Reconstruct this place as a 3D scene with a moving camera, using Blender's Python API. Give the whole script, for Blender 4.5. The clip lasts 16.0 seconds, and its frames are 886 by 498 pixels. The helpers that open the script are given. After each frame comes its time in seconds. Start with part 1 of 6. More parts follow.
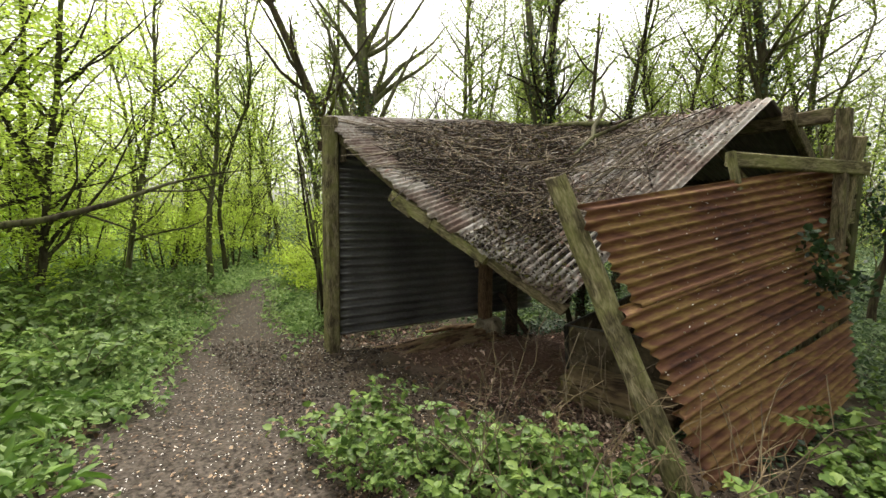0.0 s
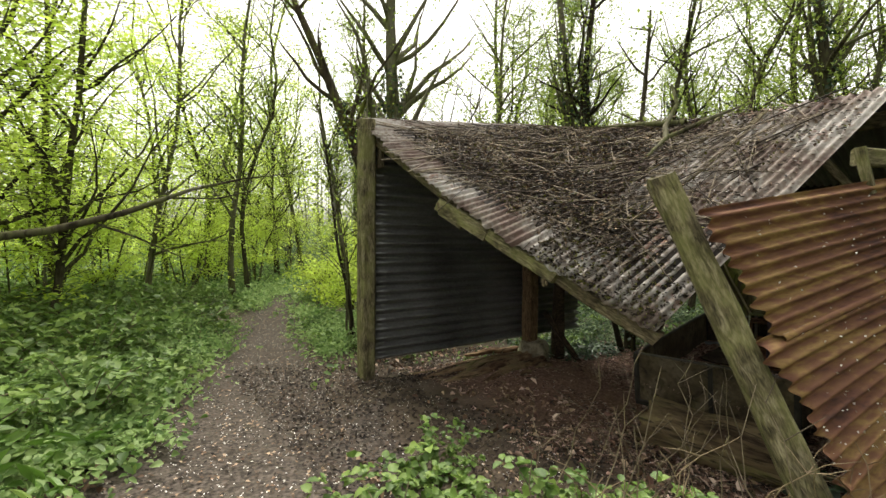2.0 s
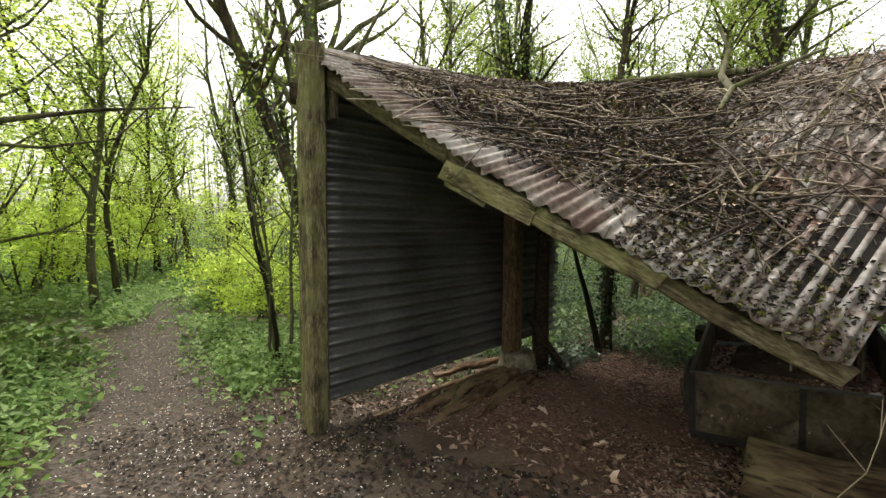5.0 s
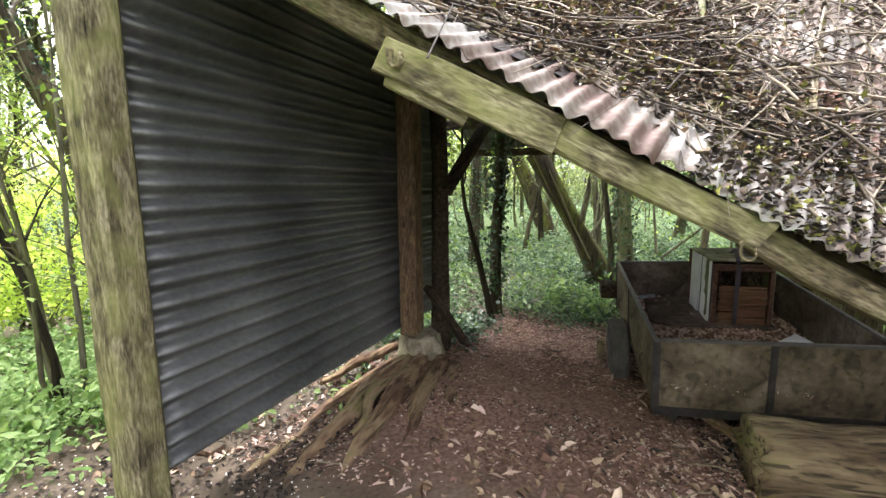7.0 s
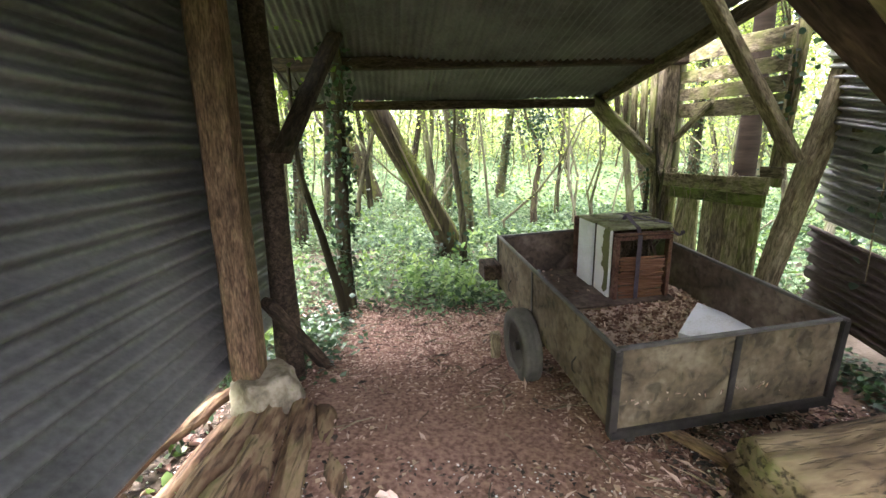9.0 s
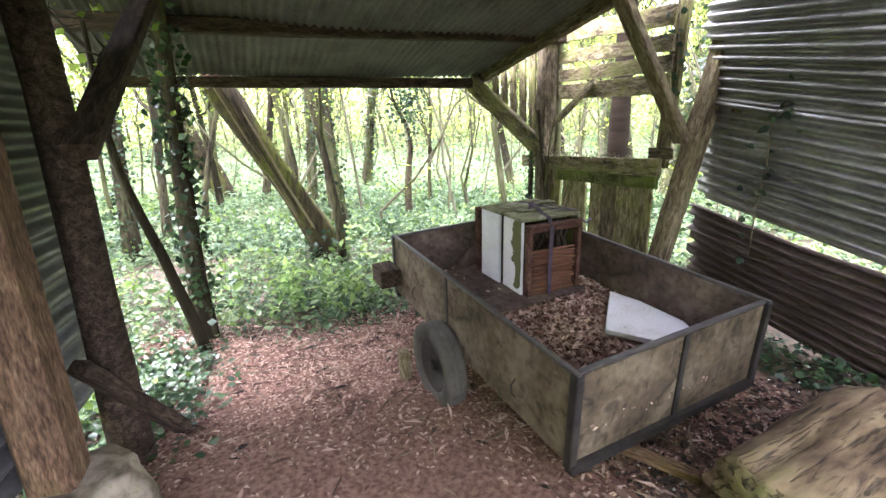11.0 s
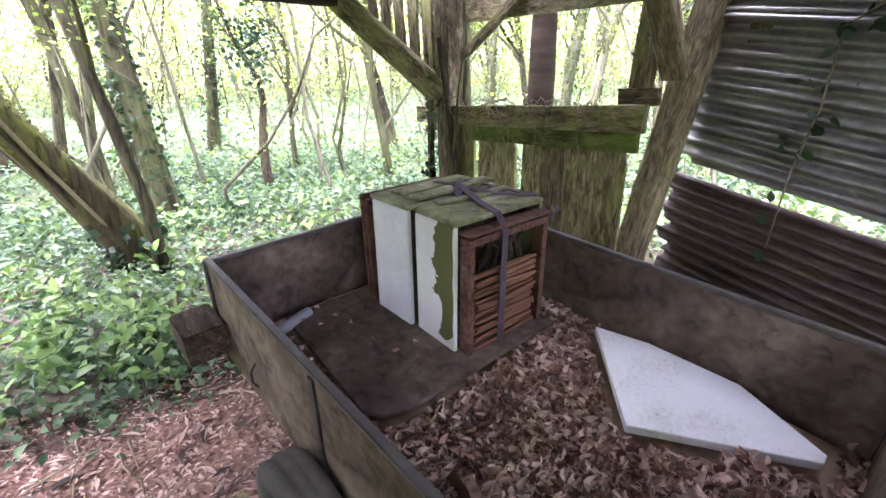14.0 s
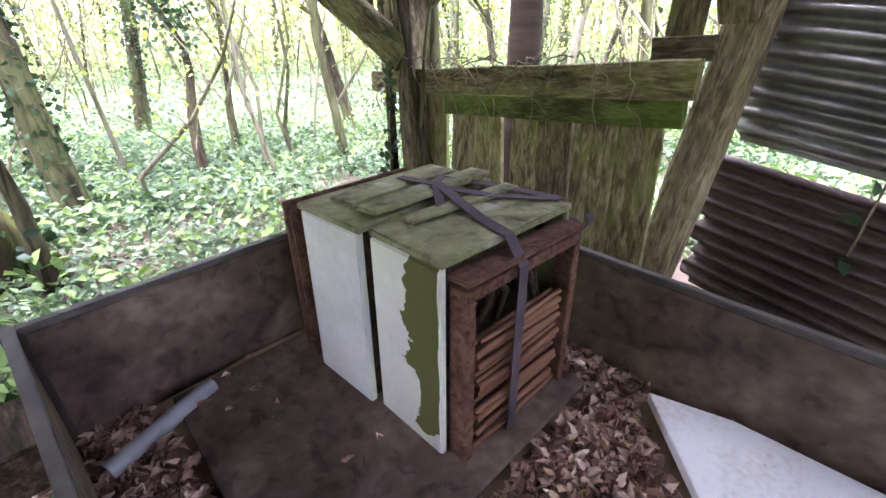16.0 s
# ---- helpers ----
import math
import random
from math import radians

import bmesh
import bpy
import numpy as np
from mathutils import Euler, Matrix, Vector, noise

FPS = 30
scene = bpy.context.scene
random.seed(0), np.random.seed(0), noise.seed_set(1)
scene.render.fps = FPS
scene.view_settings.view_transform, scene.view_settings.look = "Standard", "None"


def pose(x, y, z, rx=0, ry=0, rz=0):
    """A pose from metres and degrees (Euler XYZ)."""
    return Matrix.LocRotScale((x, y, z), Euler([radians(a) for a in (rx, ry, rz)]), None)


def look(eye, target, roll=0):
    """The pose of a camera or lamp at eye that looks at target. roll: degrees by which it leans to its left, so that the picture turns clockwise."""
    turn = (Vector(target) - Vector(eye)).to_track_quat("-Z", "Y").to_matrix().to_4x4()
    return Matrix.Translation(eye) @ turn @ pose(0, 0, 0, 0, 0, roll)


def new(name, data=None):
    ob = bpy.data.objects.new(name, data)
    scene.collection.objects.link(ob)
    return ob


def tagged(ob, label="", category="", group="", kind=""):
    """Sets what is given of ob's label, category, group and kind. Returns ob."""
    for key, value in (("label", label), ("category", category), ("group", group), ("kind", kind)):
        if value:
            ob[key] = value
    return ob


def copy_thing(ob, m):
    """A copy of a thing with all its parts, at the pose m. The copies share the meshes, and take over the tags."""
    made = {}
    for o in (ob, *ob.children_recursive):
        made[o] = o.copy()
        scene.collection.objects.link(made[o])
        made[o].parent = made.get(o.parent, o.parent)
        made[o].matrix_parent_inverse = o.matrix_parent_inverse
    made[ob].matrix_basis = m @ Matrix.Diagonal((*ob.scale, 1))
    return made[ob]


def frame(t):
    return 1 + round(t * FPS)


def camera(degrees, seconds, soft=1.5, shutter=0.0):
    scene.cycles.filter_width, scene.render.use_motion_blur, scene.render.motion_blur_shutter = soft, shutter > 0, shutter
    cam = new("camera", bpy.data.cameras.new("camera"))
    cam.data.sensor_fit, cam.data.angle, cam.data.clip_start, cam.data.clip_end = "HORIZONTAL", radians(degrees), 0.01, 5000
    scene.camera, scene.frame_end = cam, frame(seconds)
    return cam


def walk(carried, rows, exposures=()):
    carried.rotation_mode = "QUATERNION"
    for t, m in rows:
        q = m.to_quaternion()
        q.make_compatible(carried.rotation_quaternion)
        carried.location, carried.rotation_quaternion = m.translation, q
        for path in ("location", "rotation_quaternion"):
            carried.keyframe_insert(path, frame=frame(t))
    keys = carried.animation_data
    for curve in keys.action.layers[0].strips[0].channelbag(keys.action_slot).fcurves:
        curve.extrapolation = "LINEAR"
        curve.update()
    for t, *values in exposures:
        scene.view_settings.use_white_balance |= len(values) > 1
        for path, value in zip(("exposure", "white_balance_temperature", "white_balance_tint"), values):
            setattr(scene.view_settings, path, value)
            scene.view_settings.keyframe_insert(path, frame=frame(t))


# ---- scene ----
cam = camera(88.3, 16.0)
METRES, EYE, TILT, LEAN, TURN = 8.1, 1.5, 0.0, 0.0, -36.5
ROWS = [
    (0.0, 0.0, 0.0, 0.0, 0.09, -4.64, -1.05),
    (0.5, -0.0161, 0.0047, 0.0001, 0.43, -4.47, -1.04),
    (1.0, -0.0291, 0.0168, -0.0017, 1.49, -3.62, -1.04),
    (1.5, -0.0339, 0.0427, -0.004, 1.84, -3.46, -1.01),
    (2.0, -0.0433, 0.0717, -0.006, 2.11, -2.82, -1.03),
    (2.5, -0.0691, 0.0963, -0.0079, 2.13, -2.45, -0.97),
    (3.0, -0.0851, 0.1182, -0.0093, 0.99, -2.15, -0.96),
    (5.5, -0.1375, 0.307, -0.0214, -14.95, -4.89, -0.62),
    (6.0, -0.1468, 0.3472, -0.0279, -20.32, -5.84, -0.29),
    (6.5, -0.1578, 0.3812, -0.0277, -25.28, -7.05, -0.0),
    (7.0, -0.1473, 0.4211, -0.0313, -30.85, -8.36, 0.24),
    (7.5, -0.1347, 0.4575, -0.0321, -36.48, -10.0, 0.53),
    (8.0, -0.1231, 0.5038, -0.0352, -42.41, -11.37, 0.75),
    (8.5, -0.1113, 0.5367, -0.0364, -48.04, -12.49, 0.79),
    (9.0, -0.0891, 0.5688, -0.034, -54.34, -13.01, 0.91),
    (9.5, -0.0771, 0.5916, -0.0326, -60.03, -13.54, 1.11),
    (10.0, -0.0671, 0.6122, -0.0316, -64.88, -14.08, 1.34),
    (12.5, 0.0353, 0.6464, -0.039, -79.09, -17.35, 1.17),
    (13.0, 0.0745, 0.6518, -0.0385, -81.8, -18.3, 1.13),
    (13.5, 0.1107, 0.6623, -0.0463, -84.7, -19.45, 1.12),
    (14.0, 0.1472, 0.6805, -0.0526, -87.08, -20.54, 1.06),
    (14.5, 0.1788, 0.6851, -0.057, -88.65, -21.56, 1.08),
    (15.0, 0.2127, 0.6837, -0.0623, -90.39, -22.21, 1.08),
    (15.5, 0.2302, 0.6869, -0.0636, -91.63, -22.78, 1.13),
    (16.0, 0.238, 0.6884, -0.0643, -92.01, -23.63, 1.11),
]
EXPOSURES = [(0.0, 1.35, 7000, 8), (3.0, 1.35, 7000, 8), (5.5, 1.65, 6700, 11), (6.2, 2.45, 6500, 13), (7.0, 3.05, 6200, 16), (9.0, 4.0, 6100, 21), (10.0, 4.25, 6000, 25), (12.5, 4.45, 5600, 32), (16.0, 4.5, 5600, 37)]
walk(cam, [(t, pose(0, 0, EYE, TILT, LEAN, TURN) @ pose(METRES * x, METRES * y, METRES * z, 90 + pitch, roll, yaw)) for t, x, y, z, yaw, pitch, roll in ROWS], EXPOSURES)


# ---- sky, sun, exposure ----
world = bpy.data.worlds.new("overcast_sky")
scene.world = world
world.use_nodes = True
wn, wl = world.node_tree.nodes, world.node_tree.links
sky = wn.new("ShaderNodeTexSky")
sky.sky_type = "NISHITA"
sky.sun_disc = False
sky.sun_elevation, sky.sun_rotation = radians(64), radians(22)
sky.air_density, sky.dust_density, sky.ozone_density = 1.0, 4.0, 1.0
pale = wn.new("ShaderNodeHueSaturation")
pale.inputs["Saturation"].default_value = 0.12
wl.new(sky.outputs[0], pale.inputs["Color"])
wl.new(pale.outputs[0], wn["Background"].inputs["Color"])
wn["Background"].inputs["Strength"].default_value = 0.15
sun = new("sun", bpy.data.lights.new("sun", "SUN"))
sun.data.energy, sun.data.angle, sun.data.color = 0.9, radians(35), (1.0, 0.96, 0.9)
sun.matrix_basis = look((8.5, 15.0, 25.0), (4.0, 4.0, 1.0))


# ---- small tools ----
def world_of(ob):
    m = Matrix.Identity(4)
    while ob:
        m = ob.matrix_parent_inverse @ ob.matrix_basis @ m if ob.parent else ob.matrix_basis @ m
        ob = ob.parent
    return m


def adopt(ob, parent, m=None):
    """Puts ob under parent, with the world pose m."""
    ob.parent = parent
    ob.matrix_parent_inverse = world_of(parent).inverted()
    ob.matrix_basis = m if m is not None else world_of(parent)
    return ob


def thing(name, label, category, m=None, group="", kind=""):
    ob = new(name)
    ob.empty_display_size = 0.1
    ob.matrix_basis = m if m is not None else Matrix.Identity(4)
    return tagged(ob, label, category, group, kind)


def finish(name, bm, material, smooth=False):
    me = bpy.data.meshes.new(name)
    bm.to_mesh(me)
    bm.free()
    for m in material if isinstance(material, (list, tuple)) else [material]:
        me.materials.append(m)
    if smooth:
        me.polygons.foreach_set("use_smooth", [True] * len(me.polygons))
    return me


def part(name, bm, material, parent, label="", m=None, smooth=False):
    """One mesh under a thing or a part; m is its pose in the parent's own space."""
    ob = new(name, finish(name, bm, material, smooth))
    adopt(ob, parent, world_of(parent) @ (m if m is not None else Matrix.Identity(4)))
    return tagged(ob, label)


def np_mesh(name, verts, faces, material, smooth=False):
    """A mesh from numpy arrays; faces is (n, k) with one k."""
    me = bpy.data.meshes.new(name)
    verts, faces = np.asarray(verts, np.float32), np.asarray(faces, np.int32)
    me.vertices.add(len(verts))
    me.vertices.foreach_set("co", verts.ravel())
    n, k = faces.shape
    me.loops.add(n * k)
    me.loops.foreach_set("vertex_index", faces.ravel())
    me.polygons.add(n)
    me.polygons.foreach_set("loop_start", np.arange(n, dtype=np.int32) * k)
    me.polygons.foreach_set("loop_total", np.full(n, k, np.int32))
    if smooth:
        me.polygons.foreach_set("use_smooth", np.ones(n, bool))
    for m in material if isinstance(material, (list, tuple)) else [material]:
        me.materials.append(m)
    me.update(calc_edges=True)
    me.validate()
    return me


def rnd(seed):
    return np.random.default_rng(seed)


# ---- lie of the land ----
def ground_z(x, y):
    s = 0.0704 * x + 0.028 * y
    z = -s / (1 + abs(s / 0.62) ** 6) ** (1 / 6)
    far = max(0.0, math.hypot(x - 4, y - 4) - 9)
    z += 0.035 * far if far < 25 else 0.875 + 0.004 * (far - 25)
    z += 0.09 * math.exp(-((x - 4.2) / 0.95) ** 2 - ((y - 4.75) / 0.55) ** 2)
    return z + 0.03 * noise.noise(Vector((x * 0.6, y * 0.6, 3.1))) + 0.012 * noise.noise(Vector((x * 2.7, y * 2.7, 8.2)))


PATH = [(-1.2, -30.0), (-0.6, -8.0), (-0.1, -2.0), (0.1, 1.0), (0.45, 3.2), (1.35, 6.4), (2.65, 11.2), (3.5, 13.2), (5.2, 15.4), (9.0, 18.0), (20.0, 24.0)]


def path_gap(x, y):
    """Distance from the footpath's middle line."""
    best = 99.0
    for (ax, ay), (bx, by) in zip(PATH, PATH[1:]):
        dx, dy = bx - ax, by - ay
        s = min(1, max(0, ((x - ax) * dx + (y - ay) * dy) / (dx * dx + dy * dy)))
        best = min(best, math.hypot(x - ax - s * dx, y - ay - s * dy))
    return best


def shed_gap(x, y):
    """How far a place lies outside the bare floor of the shed (below 0: on it)."""
    wob = 0.35 * noise.noise(Vector((x * 0.8, y * 0.8, 1.3)))
    dx = max(1.9 - x, x - 7.0)
    dy = max(1.3 - y, y - 5.5)
    return max(dx, dy) + wob


def strip_gap(x, y):
    """How far a place lies from the trodden way between path and shed."""
    ax, ay, bx, by = 0.4, 3.6, 3.2, 4.2
    dx, dy = bx - ax, by - ay
    s = min(1, max(0, ((x - ax) * dx + (y - ay) * dy) / (dx * dx + dy * dy)))
    return math.hypot(x - ax - s * dx, y - ay - s * dy)


def bare(x, y):
    """Above 0 where plants grow."""
    return min(path_gap(x, y) - max(0.32, 0.78 - 0.04 * max(0, y - 2.5)) - 0.25 * noise.noise(Vector((x * 1.1, y * 1.1, 5))), shed_gap(x, y), strip_gap(x, y) - 0.75)


# ---- materials ----
def surf(name, cols, scale=3.0, rough=0.85, bump=0.3, fine=40.0, metal=0.0, stretch=(1, 1, 1), vary=0.0, island=False, coords="Object", thin=0.0, wide=0.7, spec=0.3, dist=0.01, cracks=0.0, crack_scale=34.0, span=(0.3, 0.4)):
    """cols: two to four base colours, mixed by coarse and fine noise. thin: light let through, for leaves."""
    m = bpy.data.materials.new(name)
    m.use_nodes = True
    n, l = m.node_tree.nodes, m.node_tree.links
    b = n["Principled BSDF"]
    co = n.new("ShaderNodeTexCoord")
    mp = n.new("ShaderNodeMapping")
    mp.inputs["Scale"].default_value = stretch
    l.new(co.outputs[coords], mp.inputs["Vector"])
    big, small = n.new("ShaderNodeTexNoise"), n.new("ShaderNodeTexNoise")
    for node, sc, det in ((big, scale, 5), (small, fine, 4)):
        node.inputs["Scale"].default_value, node.inputs["Detail"].default_value = sc, det
        l.new(mp.outputs[0], node.inputs["Vector"])
    add = n.new("ShaderNodeMath")
    add.operation = "MULTIPLY_ADD"
    l.new(small.outputs["Fac"], add.inputs[0])
    add.inputs[1].default_value = 1 - wide
    mul = n.new("ShaderNodeMath")
    mul.operation = "MULTIPLY"
    l.new(big.outputs["Fac"], mul.inputs[0])
    mul.inputs[1].default_value = wide
    l.new(mul.outputs[0], add.inputs[2])
    fac = add.outputs[0]
    if vary or island:
        src = n.new("ShaderNodeNewGeometry") if island else n.new("ShaderNodeObjectInfo")
        va = n.new("ShaderNodeMath")
        va.operation = "MULTIPLY_ADD"
        l.new(src.outputs["Random Per Island" if island else "Random"], va.inputs[0])
        va.inputs[1].default_value = vary
        sh = n.new("ShaderNodeMath")
        sh.operation = "ADD"
        sh.inputs[1].default_value = -vary / 2
        l.new(fac, sh.inputs[0])
        l.new(sh.outputs[0], va.inputs[2])
        fac = va.outputs[0]
    ramp = n.new("ShaderNodeValToRGB")
    el = ramp.color_ramp.elements
    while len(el) < len(cols):
        el.new(0.5)
    for i, c in enumerate(cols):
        el[i].position = span[0] + span[1] * i / (len(cols) - 1)
        el[i].color = (*c, 1)
    l.new(fac, ramp.inputs[0])
    colour = ramp.outputs[0]
    if cracks:
        cm = n.new("ShaderNodeMapping")
        cm.inputs["Scale"].default_value = [q * (0.35 if q < 0.9 else 1) for q in stretch]
        l.new(co.outputs[coords], cm.inputs["Vector"])
        cn = n.new("ShaderNodeTexNoise")
        cn.inputs["Scale"].default_value, cn.inputs["Detail"].default_value, cn.inputs["Distortion"].default_value = crack_scale, 3, 0.6
        l.new(cm.outputs[0], cn.inputs["Vector"])
        cr = n.new("ShaderNodeValToRGB")
        cr.color_ramp.elements[0].position, cr.color_ramp.elements[1].position = 0.34, 0.47
        cr.color_ramp.elements[0].color = (1 - cracks, 1 - cracks, 1 - cracks, 1)
        l.new(cn.outputs["Fac"], cr.inputs[0])
        mx = n.new("ShaderNodeMix")
        mx.data_type, mx.blend_type = "RGBA", "MULTIPLY"
        mx.inputs["Factor"].default_value = 1
        l.new(colour, mx.inputs["A"])
        l.new(cr.outputs[0], mx.inputs["B"])
        colour = mx.outputs["Result"]
    l.new(colour, b.inputs["Base Color"])
    b.inputs["Roughness"].default_value, b.inputs["Metallic"].default_value = rough, metal
    b.inputs["Specular IOR Level"].default_value = spec
    if bump:
        bp = n.new("ShaderNodeBump")
        bp.inputs["Strength"].default_value, bp.inputs["Distance"].default_value = bump, dist
        l.new(fac if not island else small.outputs["Fac"], bp.inputs["Height"])
        l.new(bp.outputs[0], b.inputs["Normal"])
        if cracks:
            b2 = n.new("ShaderNodeBump")
            b2.inputs["Strength"].default_value, b2.inputs["Distance"].default_value = 0.9, 0.008
            l.new(cr.outputs[0], b2.inputs["Height"])
            l.new(bp.outputs[0], b2.inputs["Normal"])
            l.new(b2.outputs[0], b.inputs["Normal"])
    if thin:
        tr = n.new("ShaderNodeBsdfTranslucent")
        l.new(ramp.outputs[0], tr.inputs["Color"])
        mix = n.new("ShaderNodeMixShader")
        mix.inputs[0].default_value = thin
        l.new(b.outputs[0], mix.inputs[1])
        l.new(tr.outputs[0], mix.inputs[2])
        l.new(mix.outputs[0], n["Material Output"].inputs["Surface"])
    return m


def wood(name, cols, algae=None, amount=0.0, rough=0.9, relief=0.5):
    """Weathered timber along its own x: soft grain, a few checks and knots, damp stains, algae in patches."""
    m = bpy.data.materials.new(name)
    m.use_nodes = True
    n, l = m.node_tree.nodes, m.node_tree.links
    b = n["Principled BSDF"]
    co, info = n.new("ShaderNodeTexCoord"), n.new("ShaderNodeObjectInfo")
    shift = n.new("ShaderNodeVectorMath")
    shift.operation = "MULTIPLY_ADD"
    l.new(info.outputs["Random"], shift.inputs[0])
    shift.inputs[1].default_value = (7, 5, 3)
    l.new(co.outputs["Object"], shift.inputs[2])

    def field(stretch, scale, detail, twist=0.0):
        mp, tx = n.new("ShaderNodeMapping"), n.new("ShaderNodeTexNoise")
        mp.inputs["Scale"].default_value = stretch
        l.new(shift.outputs[0], mp.inputs["Vector"])
        l.new(mp.outputs[0], tx.inputs["Vector"])
        tx.inputs["Scale"].default_value, tx.inputs["Detail"].default_value, tx.inputs["Distortion"].default_value = scale, detail, twist
        return tx.outputs["Fac"]

    def ramp(source, stops):
        r = n.new("ShaderNodeValToRGB")
        el = r.color_ramp.elements
        while len(el) < len(stops):
            el.new(0.5)
        for e, (at, c) in zip(el, stops):
            e.position, e.color = at, (*c, 1)
        l.new(source, r.inputs[0])
        return r.outputs[0]

    def blend(a, c, how, fac=1.0):
        x = n.new("ShaderNodeMix")
        x.data_type, x.blend_type = "RGBA", how
        if isinstance(fac, float):
            x.inputs["Factor"].default_value = fac
        else:
            l.new(fac, x.inputs["Factor"])
        l.new(a, x.inputs["A"])
        if isinstance(c, tuple):
            x.inputs["B"].default_value = (*c, 1)
        else:
            l.new(c, x.inputs["B"])
        return x.outputs["Result"]

    grey = lambda v: (v, v, v)
    grain = field((0.25, 1, 1), 32, 9, 0.8)
    k = len(cols) - 1
    colour = ramp(grain, [(0.36 + 0.28 * i / k, c) for i, c in enumerate(cols)])
    streak = ramp(field((0.2, 1, 1), 130, 8, 0.3), [(0.34, grey(0.5)), (0.6, grey(1.2))])
    colour = blend(colour, streak, "MULTIPLY")
    stain = ramp(field((0.6, 1, 1), 7, 8), [(0.38, grey(0.62)), (0.58, grey(1.05))])
    colour = blend(colour, stain, "MULTIPLY", 0.75)
    checks = ramp(field((0.10, 1, 1), 36, 4, 0.6), [(0.29, grey(0.25)), (0.335, grey(1.0))])
    colour = blend(colour, checks, "MULTIPLY")
    kv, km = n.new("ShaderNodeTexVoronoi"), n.new("ShaderNodeMapping")
    km.inputs["Scale"].default_value = (0.55, 1, 1)
    l.new(shift.outputs[0], km.inputs["Vector"])
    l.new(km.outputs[0], kv.inputs["Vector"])
    kv.inputs["Scale"].default_value = 4.0
    knot = ramp(kv.outputs["Distance"], [(0.035, grey(0.3)), (0.085, grey(1.0))])
    colour = blend(colour, knot, "MULTIPLY")
    if algae:
        patch = ramp(field((0.6, 1, 1), 7, 10, 0.6), [(0.56 - 0.3 * amount, grey(0.0)), (0.78 - 0.2 * amount, grey(min(1.0, 0.45 + amount * 0.5)))])
        colour = blend(colour, algae, "MIX", patch)
    l.new(colour, b.inputs["Base Color"])
    b.inputs["Roughness"].default_value, b.inputs["Specular IOR Level"].default_value = rough, 0.25
    b1, b2 = n.new("ShaderNodeBump"), n.new("ShaderNodeBump")
    b1.inputs["Strength"].default_value, b1.inputs["Distance"].default_value = relief, 0.008
    b2.inputs["Strength"].default_value, b2.inputs["Distance"].default_value = 0.8, 0.006
    l.new(grain, b1.inputs["Height"])
    l.new(checks, b2.inputs["Height"])
    l.new(b1.outputs[0], b2.inputs["Normal"])
    l.new(b2.outputs[0], b.inputs["Normal"])
    return m


M_OLDWOOD = wood("weathered_wood", [(0.06, 0.045, 0.026), (0.125, 0.097, 0.056), (0.20, 0.163, 0.105)], (0.10, 0.11, 0.035), 0.25)
M_MOSSWOOD = wood("algae_green_wood", [(0.08, 0.066, 0.036), (0.165, 0.14, 0.076), (0.29, 0.25, 0.155)], (0.2, 0.2, 0.072), 0.5)
M_GREENWOOD = wood("bright_algae_wood", [(0.055, 0.055, 0.018), (0.10, 0.115, 0.03), (0.14, 0.15, 0.055)], (0.11, 0.16, 0.02), 0.6)
M_BROWNWOOD = wood("brown_wood", [(0.10, 0.06, 0.034), (0.15, 0.094, 0.053), (0.21, 0.14, 0.082)], (0.12, 0.11, 0.04), 0.05)
M_FENCE = wood("fence_wood", [(0.085, 0.066, 0.036), (0.2, 0.165, 0.09), (0.33, 0.28, 0.175)], (0.17, 0.19, 0.048), 0.5)
M_REDWOOD = surf("red_brown_wood", [(0.045, 0.02, 0.014), (0.12, 0.058, 0.04), (0.20, 0.12, 0.085)], 14, 0.85, 0.5, 60, vary=0.15, wide=0.5, cracks=0.4, crack_scale=50)
M_TANWOOD = wood("grey_tan_wood", [(0.12, 0.092, 0.052), (0.215, 0.175, 0.10), (0.31, 0.26, 0.16)], (0.16, 0.155, 0.065), 0.25)
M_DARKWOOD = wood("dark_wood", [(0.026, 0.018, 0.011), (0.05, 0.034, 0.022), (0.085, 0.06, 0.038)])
M_RUST = surf("rusty_iron", [(0.055, 0.022, 0.017), (0.125, 0.052, 0.032), (0.165, 0.078, 0.04), (0.25, 0.155, 0.058), (0.14, 0.062, 0.036)], 2.6, 0.75, 0.35, 20, vary=0.1, stretch=(0.35, 1, 1.8), wide=0.6, span=(0.36, 0.29))
M_TIN = surf("dull_galvanised_iron", [(0.11, 0.105, 0.098), (0.25, 0.245, 0.235), (0.42, 0.415, 0.405)], 1.8, 0.38, 0.2, 30, metal=0.5, vary=0.1)
M_DARKTIN = surf("dark_weathered_iron", [(0.07, 0.07, 0.068), (0.155, 0.155, 0.15), (0.25, 0.25, 0.24)], 1.3, 0.42, 0.12, 30, metal=0.45, vary=0.1)
M_DARKRUST = surf("dark_rusted_iron", [(0.028, 0.018, 0.016), (0.068, 0.047, 0.042), (0.125, 0.1, 0.094)], 2.0, 0.6, 0.3, 30, metal=0.15, vary=0.1)
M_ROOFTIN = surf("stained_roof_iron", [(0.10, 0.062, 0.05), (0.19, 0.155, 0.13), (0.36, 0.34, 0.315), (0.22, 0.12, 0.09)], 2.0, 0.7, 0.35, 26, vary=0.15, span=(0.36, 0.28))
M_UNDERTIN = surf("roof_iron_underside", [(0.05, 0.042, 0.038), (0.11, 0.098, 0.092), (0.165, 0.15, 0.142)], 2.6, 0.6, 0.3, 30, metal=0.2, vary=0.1)
